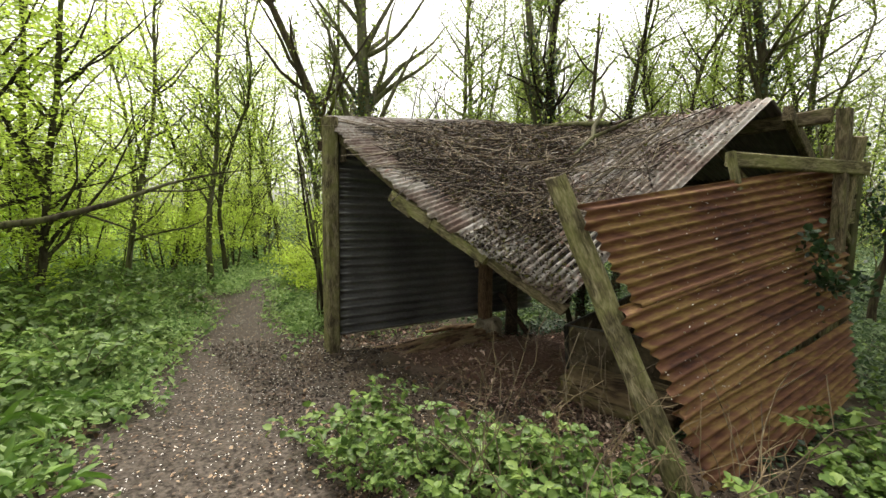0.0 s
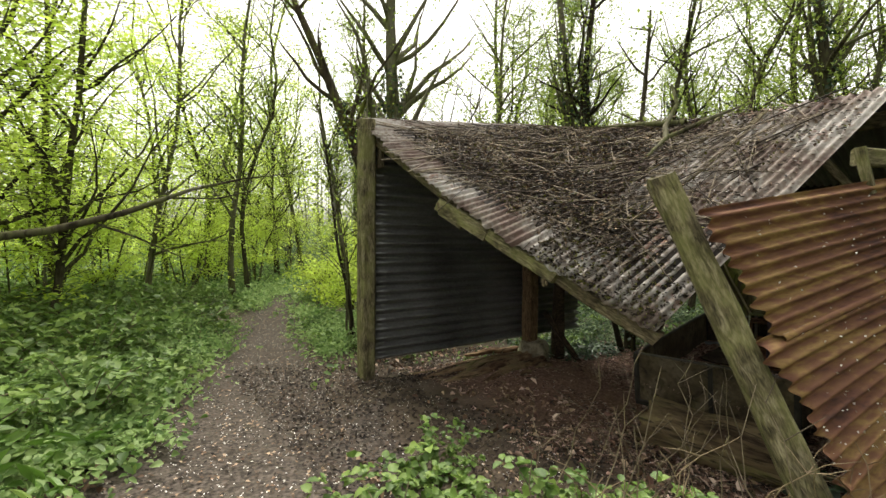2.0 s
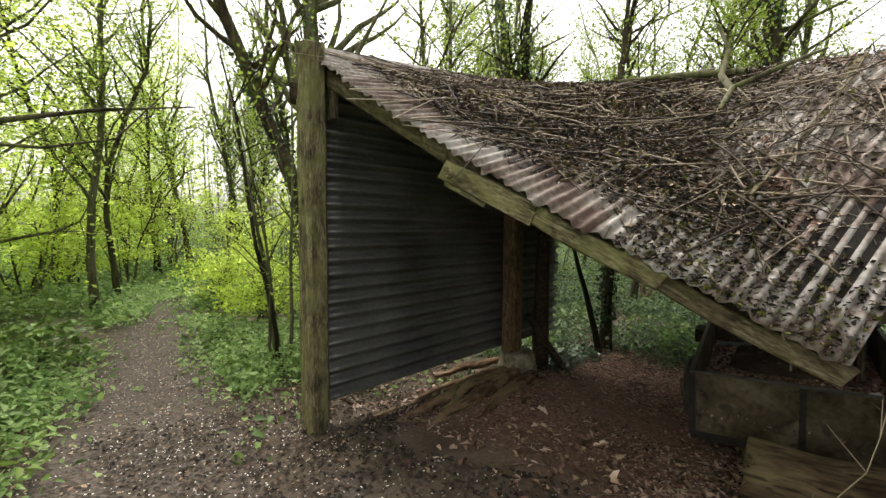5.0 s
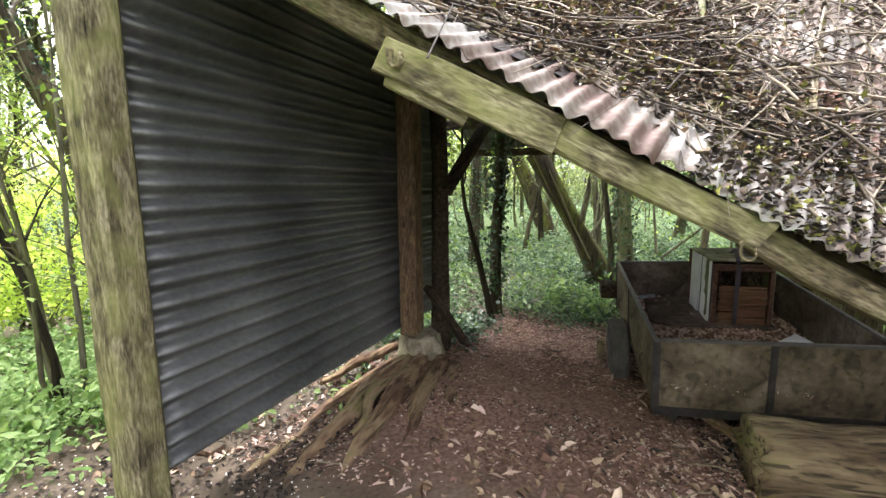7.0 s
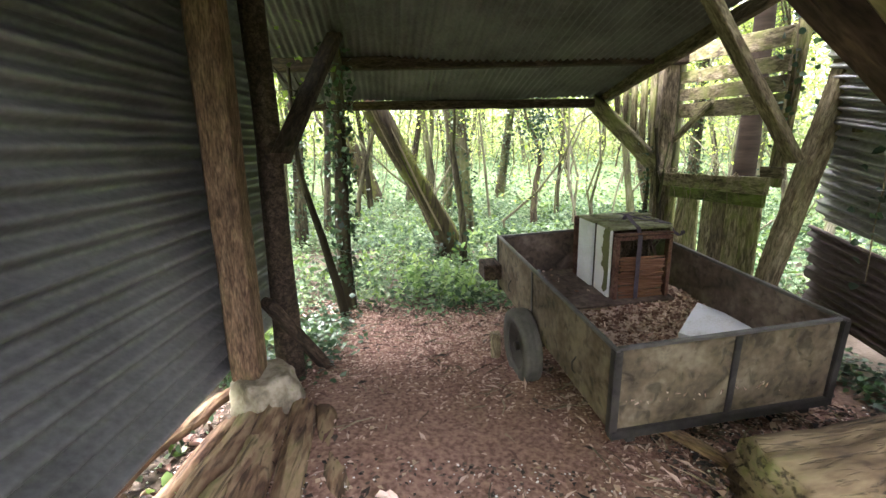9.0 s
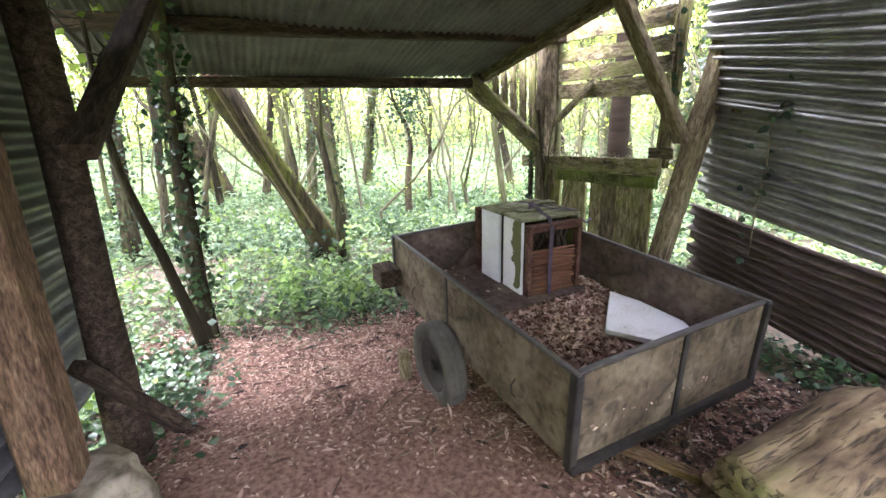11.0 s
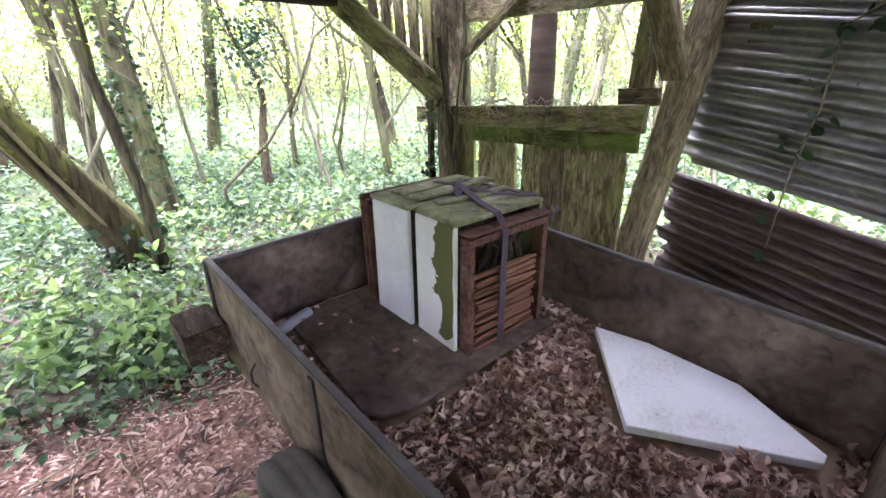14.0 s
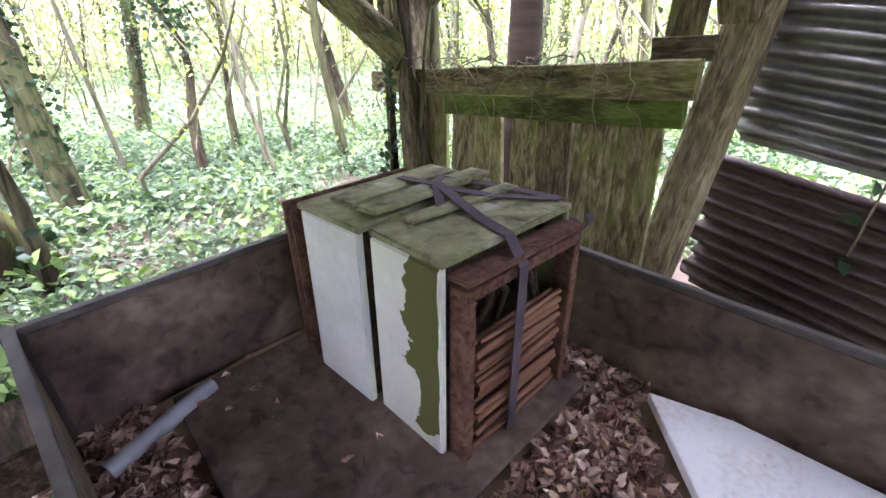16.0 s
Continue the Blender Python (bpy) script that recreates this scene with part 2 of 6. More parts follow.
M_BARK = surf("tree_bark", [(0.032, 0.027, 0.018), (0.075, 0.066, 0.042), (0.10, 0.105, 0.045), (0.15, 0.14, 0.095)], 3, 0.95, 0.8, 26, stretch=(1, 1, 0.3), vary=0.3, dist=0.02, cracks=0.55, crack_scale=22, spec=0.06, span=(0.36, 0.28))
M_MOSSBARK = surf("mossy_bark", [(0.035, 0.026, 0.016), (0.075, 0.058, 0.034), (0.125, 0.135, 0.028)], 3, 0.95, 0.9, 22, stretch=(1, 1, 0.3), dist=0.02, cracks=0.55, crack_scale=22, span=(0.38, 0.24))
M_CHERRYBARK = surf("ringed_red_brown_bark", [(0.0066, 0.005, 0.0033), (0.0187, 0.0132, 0.0088), (0.033, 0.0248, 0.0176)], 4, 0.8, 0.6, 20, stretch=(0.3, 0.3, 2.2), spec=0.06)
M_LEAF = surf("fresh_leaf", [(0.14, 0.21, 0.03), (0.24, 0.34, 0.05), (0.36, 0.45, 0.1)], 0.6, 0.55, 0, 8, vary=0.35, island=True, thin=0.45)
M_BRIGHTLEAF = surf("bright_spring_leaf", [(0.36, 0.48, 0.06), (0.52, 0.66, 0.11), (0.64, 0.76, 0.2)], 0.5, 0.5, 0, 8, vary=0.3, island=True, thin=0.75)
M_IVY = surf("ivy_leaf", [(0.011, 0.03, 0.012), (0.024, 0.058, 0.02), (0.055, 0.105, 0.035)], 1.5, 0.4, 0, 10, vary=0.4, island=True, thin=0.15, spec=0.5)
M_HERB = surf("herb_leaf", [(0.1008, 0.1882, 0.0538), (0.2285, 0.3494, 0.1142), (0.4032, 0.5376, 0.2285)], 0.9, 0.5, 0, 10, vary=0.4, island=True, thin=0.5, spec=0.3)
M_MERCURY = surf("blue_green_herb_leaf", [(0.045, 0.088, 0.04), (0.10, 0.17, 0.075), (0.21, 0.29, 0.14)], 0.9, 0.5, 0, 10, vary=0.5, island=True, thin=0.3, spec=0.5)
M_BRAMBLE = surf("bramble_leaf", [(0.055, 0.11, 0.022), (0.13, 0.22, 0.045), (0.23, 0.33, 0.08)], 2, 0.5, 0.1, 30, vary=0.35, island=True, thin=0.3, spec=0.4)
M_DEADLEAF = surf("dead_leaf", [(0.09, 0.053, 0.033), (0.225, 0.145, 0.092), (0.41, 0.3, 0.205)], 3, 0.8, 0.2, 30, vary=0.6, island=True)
M_CARTLEAF = surf("dry_oak_leaf", [(0.19, 0.105, 0.08), (0.47, 0.30, 0.235), (0.68, 0.52, 0.43)], 3, 0.75, 0.2, 30, vary=0.8, island=True)
M_DARKLITTER = surf("rotten_leaf", [(0.016, 0.012, 0.01), (0.045, 0.033, 0.025), (0.11, 0.08, 0.06)], 3, 0.85, 0.3, 30, vary=0.5, island=True)
M_CHIP = surf("wood_chip", [(0.11, 0.058, 0.044), (0.29, 0.175, 0.135), (0.5, 0.36, 0.29)], 3, 0.9, 0.3, 30, vary=0.8, island=True)
M_TWIG = surf("dead_twig", [(0.06, 0.045, 0.03), (0.14, 0.11, 0.07), (0.26, 0.21, 0.14)], 3, 0.9, 0.2, 30, vary=0.5, island=True)
M_CANE = surf("dry_cane", [(0.12, 0.085, 0.05), (0.24, 0.175, 0.105), (0.34, 0.26, 0.17)], 6, 0.8, 0.1, 40, vary=0.2)
M_ROOFTWIG = surf("dead_roof_twig", [(0.035, 0.026, 0.02), (0.09, 0.07, 0.05), (0.26, 0.215, 0.16)], 3, 0.9, 0.2, 30, vary=0.8, island=True)
M_PETAL = surf("white_petal", [(0.55, 0.52, 0.47), (0.8, 0.78, 0.74)], 3, 0.7, 0, 30, vary=0.3, island=True)
M_MOSS = surf("moss", [(0.06, 0.06, 0.014), (0.125, 0.125, 0.025), (0.19, 0.185, 0.045)], 12, 0.95, 0.8, 60, vary=0.2, island=True)
M_PANEL = surf("weathered_ply", [(0.04, 0.028, 0.018), (0.105, 0.08, 0.05), (0.19, 0.152, 0.105)], 4, 0.8, 0.35, 26, vary=0.08, cracks=0.45, crack_scale=13, span=(0.35, 0.32))
M_DARKPANEL = surf("damp_dark_ply", [(0.045, 0.032, 0.025), (0.115, 0.082, 0.064), (0.22, 0.17, 0.135)], 4, 0.75, 0.35, 26, vary=0.08, cracks=0.4, crack_scale=15, span=(0.34, 0.34))
M_STEEL = surf("painted_steel", [(0.025, 0.024, 0.023), (0.07, 0.062, 0.055)], 8, 0.55, 0.2, 40, metal=0.5)
M_EDGE = surf("worn_steel_edging", [(0.07, 0.065, 0.06), (0.15, 0.14, 0.135)], 9, 0.5, 0.2, 40, metal=0.5)
M_RUBBER = surf("old_rubber", [(0.045, 0.042, 0.036), (0.11, 0.102, 0.085)], 8, 0.85, 0.2, 50)
M_ROOT = surf("rotten_root_wood", [(0.08, 0.045, 0.027), (0.17, 0.105, 0.06), (0.27, 0.19, 0.11), (0.18, 0.15, 0.065)], 6, 0.9, 0.9, 24, stretch=(0.3, 1, 1), dist=0.02, cracks=0.6, crack_scale=30, span=(0.36, 0.28), vary=0.1)
M_ROOFLITTER = surf("wet_roof_leaf", [(0.022, 0.017, 0.015), (0.055, 0.042, 0.035), (0.17, 0.135, 0.112)], 3, 0.55, 0.3, 30, vary=0.8, island=True, spec=0.5)
M_THICKET = surf("pale_thicket_leaf", [(0.13, 0.175, 0.05), (0.22, 0.275, 0.09), (0.32, 0.37, 0.15)], 0.5, 0.6, 0, 8, vary=0.35, island=True, thin=0.5)
M_GARLIC = surf("broad_shiny_leaf", [(0.07, 0.15, 0.022), (0.13, 0.25, 0.04), (0.2, 0.33, 0.07)], 2, 0.4, 0, 20, vary=0.35, island=True, thin=0.35, spec=0.5)
M_STONE = surf("pale_stone", [(0.12, 0.10, 0.065), (0.22, 0.185, 0.125), (0.31, 0.27, 0.2), (0.2, 0.2, 0.085)], 6, 0.9, 0.7, 30, span=(0.36, 0.28))
M_FOAM = surf("dirty_white_board", [(0.30, 0.29, 0.25), (0.66, 0.66, 0.63), (0.76, 0.77, 0.77), (0.78, 0.79, 0.8)], 5, 0.8, 0.25, 60, span=(0.3, 0.3), wide=0.6)
M_PIPE = surf("grey_plastic", [(0.20, 0.22, 0.24), (0.30, 0.32, 0.34)], 8, 0.5, 0.1, 40)
M_STRAP = surf("purple_grey_webbing", [(0.045, 0.035, 0.045), (0.10, 0.078, 0.098)], 10, 0.8, 0.2, 90)
M_STICK = surf("reed_sticks", [(0.06, 0.026, 0.015), (0.17, 0.08, 0.045), (0.27, 0.15, 0.09)], 6, 0.8, 0.2, 30, stretch=(1, 0.2, 1), vary=0.4, island=True)
M_ROTLOG = surf("rotten_log_wood", [(0.04, 0.025, 0.015), (0.11, 0.076, 0.042), (0.185, 0.138, 0.078), (0.13, 0.12, 0.046)], 5, 0.9, 0.9, 24, stretch=(1, 0.25, 1), dist=0.02, cracks=0.7, crack_scale=40, span=(0.36, 0.28))


def hive_paint():
    """Off-white paint that has flaked away over green timber."""
    m = surf("flaking_white_paint", [(0.60, 0.60, 0.57), (0.72, 0.72, 0.70)], 5, 0.7, 0.15, 40)
    n, l = m.node_tree.nodes, m.node_tree.links
    b = n["Principled BSDF"]
    white = b.inputs["Base Color"].links[0].from_socket
    co = n.new("ShaderNodeTexCoord")
    sep = n.new("ShaderNodeSeparateXYZ")
    l.new(co.outputs["Object"], sep.inputs[0])
    big = n.new("ShaderNodeTexNoise")
    big.inputs["Scale"].default_value, big.inputs["Detail"].default_value = 11, 9
    l.new(co.outputs["Object"], big.inputs["Vector"])
    a = n.new("ShaderNodeMath")
    a.operation = "MULTIPLY_ADD"
    l.new(big.outputs["Fac"], a.inputs[0])
    a.inputs[1].default_value = 0.22
    l.new(sep.outputs["X"], a.inputs[2])
    edge = n.new("ShaderNodeMath")
    edge.operation = "LESS_THAN"
    l.new(a.outputs[0], edge.inputs[0])
    edge.inputs[1].default_value = 0.10
    low = n.new("ShaderNodeMath")
    low.operation = "MULTIPLY_ADD"
    l.new(big.outputs["Fac"], low.inputs[0])
    low.inputs[1].default_value = 0.25
    l.new(sep.outputs["Z"], low.inputs[2])
    above = n.new("ShaderNodeMath")
    above.operation = "GREATER_THAN"
    l.new(low.outputs[0], above.inputs[0])
    above.inputs[1].default_value = -0.055
    both = n.new("ShaderNodeMath")
    both.operation = "MULTIPLY"
    l.new(edge.outputs[0], both.inputs[0])
    l.new(above.outputs[0], both.inputs[1])
    mix = n.new("ShaderNodeMix")
    mix.data_type = "RGBA"
    rim = n.new("ShaderNodeMath")
    rim.operation = "MULTIPLY_ADD"
    l.new(big.outputs["Fac"], rim.inputs[0])
    rim.inputs[1].default_value = 0.03
    l.new(sep.outputs["X"], rim.inputs[2])
    inner = n.new("ShaderNodeMath")
    inner.operation = "GREATER_THAN"
    l.new(rim.outputs[0], inner.inputs[0])
    inner.inputs[1].default_value = -0.1
    patch = n.new("ShaderNodeMath")
    patch.operation = "MULTIPLY"
    l.new(both.outputs[0], patch.inputs[0])
    l.new(inner.outputs[0], patch.inputs[1])
    l.new(patch.outputs[0], mix.inputs["Factor"])
    l.new(white, mix.inputs["A"])
    mix.inputs["B"].default_value = (0.11, 0.115, 0.035, 1)
    l.new(mix.outputs["Result"], b.inputs["Base Color"])
    return m


M_FLAKE = hive_paint()
M_WHITEPAINT = surf("old_white_paint", [(0.50, 0.51, 0.50), (0.66, 0.67, 0.67)], 5, 0.7, 0.15, 40)
M_GREENPAINT = surf("mossy_green_paint", [(0.08, 0.07, 0.042), (0.19, 0.19, 0.105), (0.25, 0.26, 0.14), (0.38, 0.37, 0.3)], 6, 0.85, 0.5, 34, span=(0.36, 0.3), cracks=0.4, crack_scale=16)


def ground_material():
    m = surf("woodland_soil", [(0.035, 0.026, 0.018), (0.085, 0.064, 0.045), (0.15, 0.12, 0.09)], 2.5, 0.95, 0.9, 30, dist=0.03)
    n, l = m.node_tree.nodes, m.node_tree.links
    b = n["Principled BSDF"]
    soil = b.inputs["Base Color"].links[0].from_socket
    co = n.new("ShaderNodeTexCoord")
    prev = soil
    for zone, lo, hi in (("path", (0.04, 0.032, 0.026), (0.14, 0.115, 0.095)), ("mulch", (0.135, 0.072, 0.052), (0.31, 0.19, 0.14)), ("wood", (0.05, 0.075, 0.025), (0.11, 0.16, 0.055))):
        at = n.new("ShaderNodeAttribute")
        at.attribute_name = zone
        tex = n.new("ShaderNodeTexNoise")
        tex.inputs["Scale"].default_value, tex.inputs["Detail"].default_value = 34, 6
        l.new(co.outputs["Object"], tex.inputs["Vector"])
        rp = n.new("ShaderNodeValToRGB")
        rp.color_ramp.elements[0].position, rp.color_ramp.elements[1].position = 0.35, 0.68
        rp.color_ramp.elements[0].color, rp.color_ramp.elements[1].color = (*lo, 1), (*hi, 1)
        l.new(tex.outputs["Fac"], rp.inputs[0])
        mix = n.new("ShaderNodeMix")
        mix.data_type = "RGBA"
        l.new(at.outputs["Fac"], mix.inputs["Factor"])
        l.new(prev, mix.inputs["A"])
        l.new(rp.outputs[0], mix.inputs["B"])
        prev = mix.outputs["Result"]
    l.new(prev, b.inputs["Base Color"])
    return m


M_GROUND = ground_material()


# ---- ground ----
def build_ground():
    near = np.arange(-4.0, 12.01, 0.09)
    out = [0.0]
    step = 0.12
    while out[-1] < 450:
        out.append(out[-1] + step)
        step *= 1.14
    out = np.array(out[1:])
    ax = np.concatenate([-4.0 - out[::-1], near, 12.0 + out])
    n = len(ax)
    verts = np.zeros((n * n, 3))
    zones = {k: np.zeros(n * n) for k in ("path", "mulch", "wood")}
    for j, y in enumerate(ax):
        for i, x in enumerate(ax):
            k = j * n + i
            g = path_gap(x, y) if -12 < x < 16 else 99
            s = shed_gap(x, y)
            z = ground_z(x, y)
            if g < 1.2:
                z -= 0.05 * (1 - g / 1.2)
            verts[k] = (x, y, z)
            on = min(1, max(0, (max(0.5, 1.0 - 0.045 * max(0, y - 2.5)) - g) / 0.35))
            st = strip_gap(x, y)
            zones["path"][k] = max(on, min(1, max(0, (1.0 - st) / 0.4)) * (1 if s > 0 else 0))
            zones["mulch"][k] = min(1, max(0, -s / 0.3)) * min(1, max(0, x - 2.7))
            zones["wood"][k] = min(1, max(0, (math.hypot(x - 4, y - 4) - 6) / 6)) * (1 - on)
    idx = np.arange(n * n).reshape(n, n)
    faces = np.stack([idx[:-1, :-1], idx[:-1, 1:], idx[1:, 1:], idx[1:, :-1]], -1).reshape(-1, 4)
    me = np_mesh("ground", verts, faces, M_GROUND, True)
    for k, v in zones.items():
        me.attributes.new(k, "FLOAT", "POINT").data.foreach_set("value", v.astype(np.float32))
    return tagged(new("ground", me), "brown woodland soil with a worn footpath", "ground", kind="structure")


build_ground()


# ---- shapes ----
def timber_mesh(name, length, w, h, material, seed=0, wear=0.006, seg=8, taper=1.0, bow=0.0):
    """A worn, slightly bent balk along its own x."""
    bm = bmesh.new()
    r = rnd(seed)
    off = r.uniform(0, 50)
    c = min(w, h) * 0.13
    ring = [(-w / 2 + c, -h / 2), (w / 2 - c, -h / 2), (w / 2, -h / 2 + c), (w / 2, h / 2 - c), (w / 2 - c, h / 2), (-w / 2 + c, h / 2), (-w / 2, h / 2 - c), (-w / 2, -h / 2 + c)]
    rows = []
    for i in range(seg + 1):
        s = i / seg
        k = 1 + (taper - 1) * s
        b = bow * math.sin(math.pi * s)
        row = []
        for a, (y, z) in enumerate(ring):
            q = Vector((s * length * 2, y * 9 + off, z * 9))
            ragged = wear * 2 * noise.noise(q * 2) if i in (0, seg) else 0
            f = Vector((s * length * 7, y * 4 + off, z * 4 + 2))
            row.append(bm.verts.new((s * length + ragged, y * k + wear * (noise.noise(q) + 0.45 * noise.noise(f)), z * k + b + wear * (noise.noise(q + Vector((7, 3, 1))) + 0.45 * noise.noise(f + Vector((5, 1, 9)))))))
        rows.append(row)
    for p, q in zip(rows, rows[1:]):
        for a in range(8):
            bm.faces.new((p[a], p[(a + 1) % 8], q[(a + 1) % 8], q[a]))
    bm.faces.new(rows[0][::-1])
    bm.faces.new(rows[-1])
    bmesh.ops.recalc_face_normals(bm, faces=bm.faces)
    return finish(name, bm, material)


def along(p0, p1, roll=0.0):
    """The pose whose x runs from p0 to p1, z as near up as can be."""
    p0, p1 = Vector(p0), Vector(p1)
    x = (p1 - p0).normalized()
    up = Vector((0, 0, 1)) if abs(x.z) < 0.95 else Vector((0, 1, 0))
    y = up.cross(x).normalized()
    z = x.cross(y)
    m = Matrix((x, y, z)).transposed().to_4x4()
    m.translation = p0
    return m @ pose(0, 0, 0, roll, 0, 0), (p1 - p0).length


def timber(name, p0, p1, w, h, material, parent=None, label="", category="", seed=0, roll=0.0, wear=0.006, taper=1.0, bow=0.0, group=""):
    m, ln = along(p0, p1, roll)
    ob = new(name, timber_mesh(name, ln, w, h, material, seed, wear, max(6, int(ln / 0.12)), taper, bow))
    if parent:
        adopt(ob, parent, m)
    else:
        ob.matrix_basis = m
    return tagged(ob, label, category, group)


def tube(points, radii, sides=6):
    """Vertices and quads of a closed tube."""
    pts = [Vector(p) for p in points]
    vs, fs = [], []
    side = None
    for i, p in enumerate(pts):
        d = (pts[min(i + 1, len(pts) - 1)] - pts[max(i - 1, 0)]).normalized()
        ref = side if side else (Vector((1, 0, 0)) if abs(d.x) < 0.8 else Vector((0, 1, 0)))
        y = d.cross(ref).normalized()
        side = y.cross(d).normalized()
        for a in range(sides):
            g = 2 * math.pi * a / sides
            vs.append(p + (side * math.cos(g) + y * math.sin(g)) * radii[i])
    for i in range(len(pts) - 1):
        for a in range(sides):
            b = (a + 1) % sides
            fs.append((i * sides + a, i * sides + b, (i + 1) * sides + b, (i + 1) * sides + a))
    return vs, fs


def rough_tube(points, radii, sides=20, amp=0.12, seed=0.0, steps=6):
    """A tube with an uneven, furrowed skin."""
    pts, rad = [], []
    for i in range(len(points) - 1):
        for k in range(steps):
            q = k / steps
            pts.append(Vector(points[i]).lerp(Vector(points[i + 1]), q))
            rad.append(radii[i] + (radii[i + 1] - radii[i]) * q)
    pts.append(Vector(points[-1]))
    rad.append(radii[-1])
    vs, fs = tube(pts, rad, sides)
    for i, v in enumerate(vs):
        c = pts[i // sides]
        d = (v - c).normalized()
        k = noise.noise(Vector((d.x * 1.6, d.y * 1.6, v.z * 1.4 + seed))) + 0.55 * noise.noise(Vector((d.x * 5 + seed, d.y * 5, v.z * 1.8)))
        vs[i] = c + (v - c) * (1 + amp * k)
    return vs, fs


class Heap:
    """Gathers quads for one mesh."""

    def __init__(self):
        self.v, self.f, self.n = [], [], 0

    def add(self, vs, fs):
        self.v.append(np.array([tuple(v) for v in vs], np.float32))
        self.f.append(np.array(fs, np.int32) + self.n)
        self.n += len(vs)

    def mesh(self, name, material, smooth=True):
        return np_mesh(name, np.concatenate(self.v), np.concatenate(self.f), material, smooth)


def blades(centres, length, r, flat=0.6, slim=0.6, curl=0.12, full=False):
    """Leaves: folded blades, one at each centre. length is one number or one each. flat: 1 lies level, 0 points anywhere."""
    n = len(centres)
    c = np.asarray(centres, float)
    ln = np.broadcast_to(np.asarray(length, float), (n,))[:, None] * r.uniform(0.65, 1.25, (n, 1))
    nrm = r.normal(size=(n, 3)) * (1 - flat) + np.array([0, 0, 1.0]) * (flat + 0.05)
    nrm /= np.linalg.norm(nrm, axis=1)[:, None]
    d = r.normal(size=(n, 3))
    d -= nrm * (d * nrm).sum(1)[:, None]
    d /= np.linalg.norm(d, axis=1)[:, None]
    s = np.cross(nrm, d)
    w = ln * slim * r.uniform(0.8, 1.2, (n, 1))
    up = nrm * ln * curl
    if full:
        vs = np.stack([c, c + d * ln * 0.28 + s * w * 0.48 + up, c + d * ln * 0.7 + s * w * 0.36 + up * 0.6, c + d * ln - up * 0.6, c + d * ln * 0.7 - s * w * 0.36 + up * 0.6, c + d * ln * 0.28 - s * w * 0.48 + up], 1)
        base = np.arange(n)[:, None] * 6
        fs = np.concatenate([base + np.array([0, 1, 2, 3]), base + np.array([0, 3, 4, 5])])
        return vs.reshape(-1, 3), fs
    vs = np.stack([c, c + d * ln * 0.45 + s * w * 0.5 + up, c + d * ln, c + d * ln * 0.45 - s * w * 0.5 + up], 1)
    base = np.arange(n)[:, None] * 4
    fs = np.concatenate([base + np.array([0, 1, 2]), base + np.array([0, 2, 3])])
    return vs.reshape(-1, 3), fs


def stuff(name, verts, faces, material, label, category):
    return tagged(new(name, np_mesh(name, verts, faces, material)), label, category, kind="stuff")


def corrugated(name, f, waves, parent, mats, amp=0.009, nu=14, phase=0.0, lift=0.0, label="", ragged=0.012, seed=0):
    """A wavy iron sheet: f(u, v) gives its middle; u along the waves, v across. mats: the outer and the inner face."""
    nv = int(waves * 8)
    e = 0.004
    top, bot = [], []
    for i in range(nu + 1):
        for j in range(nv + 1):
            u, v = i / nu, j / nv
            if i in (0, nu):
                u += (1 if i else -1) * ragged * noise.noise(Vector((v * waves * 0.9, seed * 3.3 + i, 0.5)))
            p = f(u, v)
            du, dv = f(u + e, v) - p, f(u, v + e) - p
            nn = du.cross(dv).normalized()
            if nn.z < 0:
                nn = -nn
            q = p + nn * (amp * math.sin(2 * math.pi * (waves * v + phase)) + lift + 0.004 * noise.noise(p * 1.7 + Vector((seed, 0, 0))))
            top.append(q + nn * 0.0012)
            bot.append(q - nn * 0.0012)
    n = len(top)
    ix = np.arange(n).reshape(nu + 1, nv + 1)
    a = np.stack([ix[:-1, :-1], ix[1:, :-1], ix[1:, 1:], ix[:-1, 1:]], -1).reshape(-1, 4)
    edge = list(ix[0, :]) + list(ix[1:, -1]) + list(ix[-1, -2::-1]) + list(ix[-2:0:-1, 0])
    rim = [(edge[k], edge[(k + 1) % len(edge)], edge[(k + 1) % len(edge)] + n, edge[k] + n) for k in range(len(edge))]
    faces = np.concatenate([a, a[:, ::-1] + n, np.array(rim)])
    me = np_mesh(name, [tuple(v) for v in top + bot], faces, mats, True)
    idx = np.zeros(len(faces), np.int32)
    idx[len(a):2 * len(a)] = 1
    me.polygons.foreach_set("material_index", idx)
    ob = new(name, me)
    adopt(ob, parent, Matrix.Identity(4))
    return tagged(ob, label)


def lerp(a, b, s):
    return a + (b - a) * s


# ---- shed: the roof ----
def ridge(v):
    """The sagging ridge, v from the path's end to the collapsed end."""
    y = lerp(5.62, 1.6, v)
    z = 2.56 + 0.39 * max(0, 1 - v) ** 2.6 - 0.02 * math.sin(math.pi * v)
    return Vector((4.8, y, z))


def front_edge(v):
    return Vector((2.24 + 0.74 * max(0, v) ** 1.7, lerp(5.62, 2.38, v), lerp(2.68, 0.76, v) - 0.06 * math.sin(math.pi * v)))


def front_roof(u, v):
    p = front_edge(v).lerp(ridge(v), u)
    p.z -= 0.07 * math.sin(math.pi * min(1, max(0, u))) * math.sin(math.pi * min(1, max(0, v)))
    return p


def back_edge(v):
    return Vector((8.35, lerp(6.0, 1.95, v), 1.78 + 0.02 * math.sin(9 * v)))


def back_roof(u, v):
    return ridge(v).lerp(back_edge(v), u) + Vector((0, 0, -0.02))


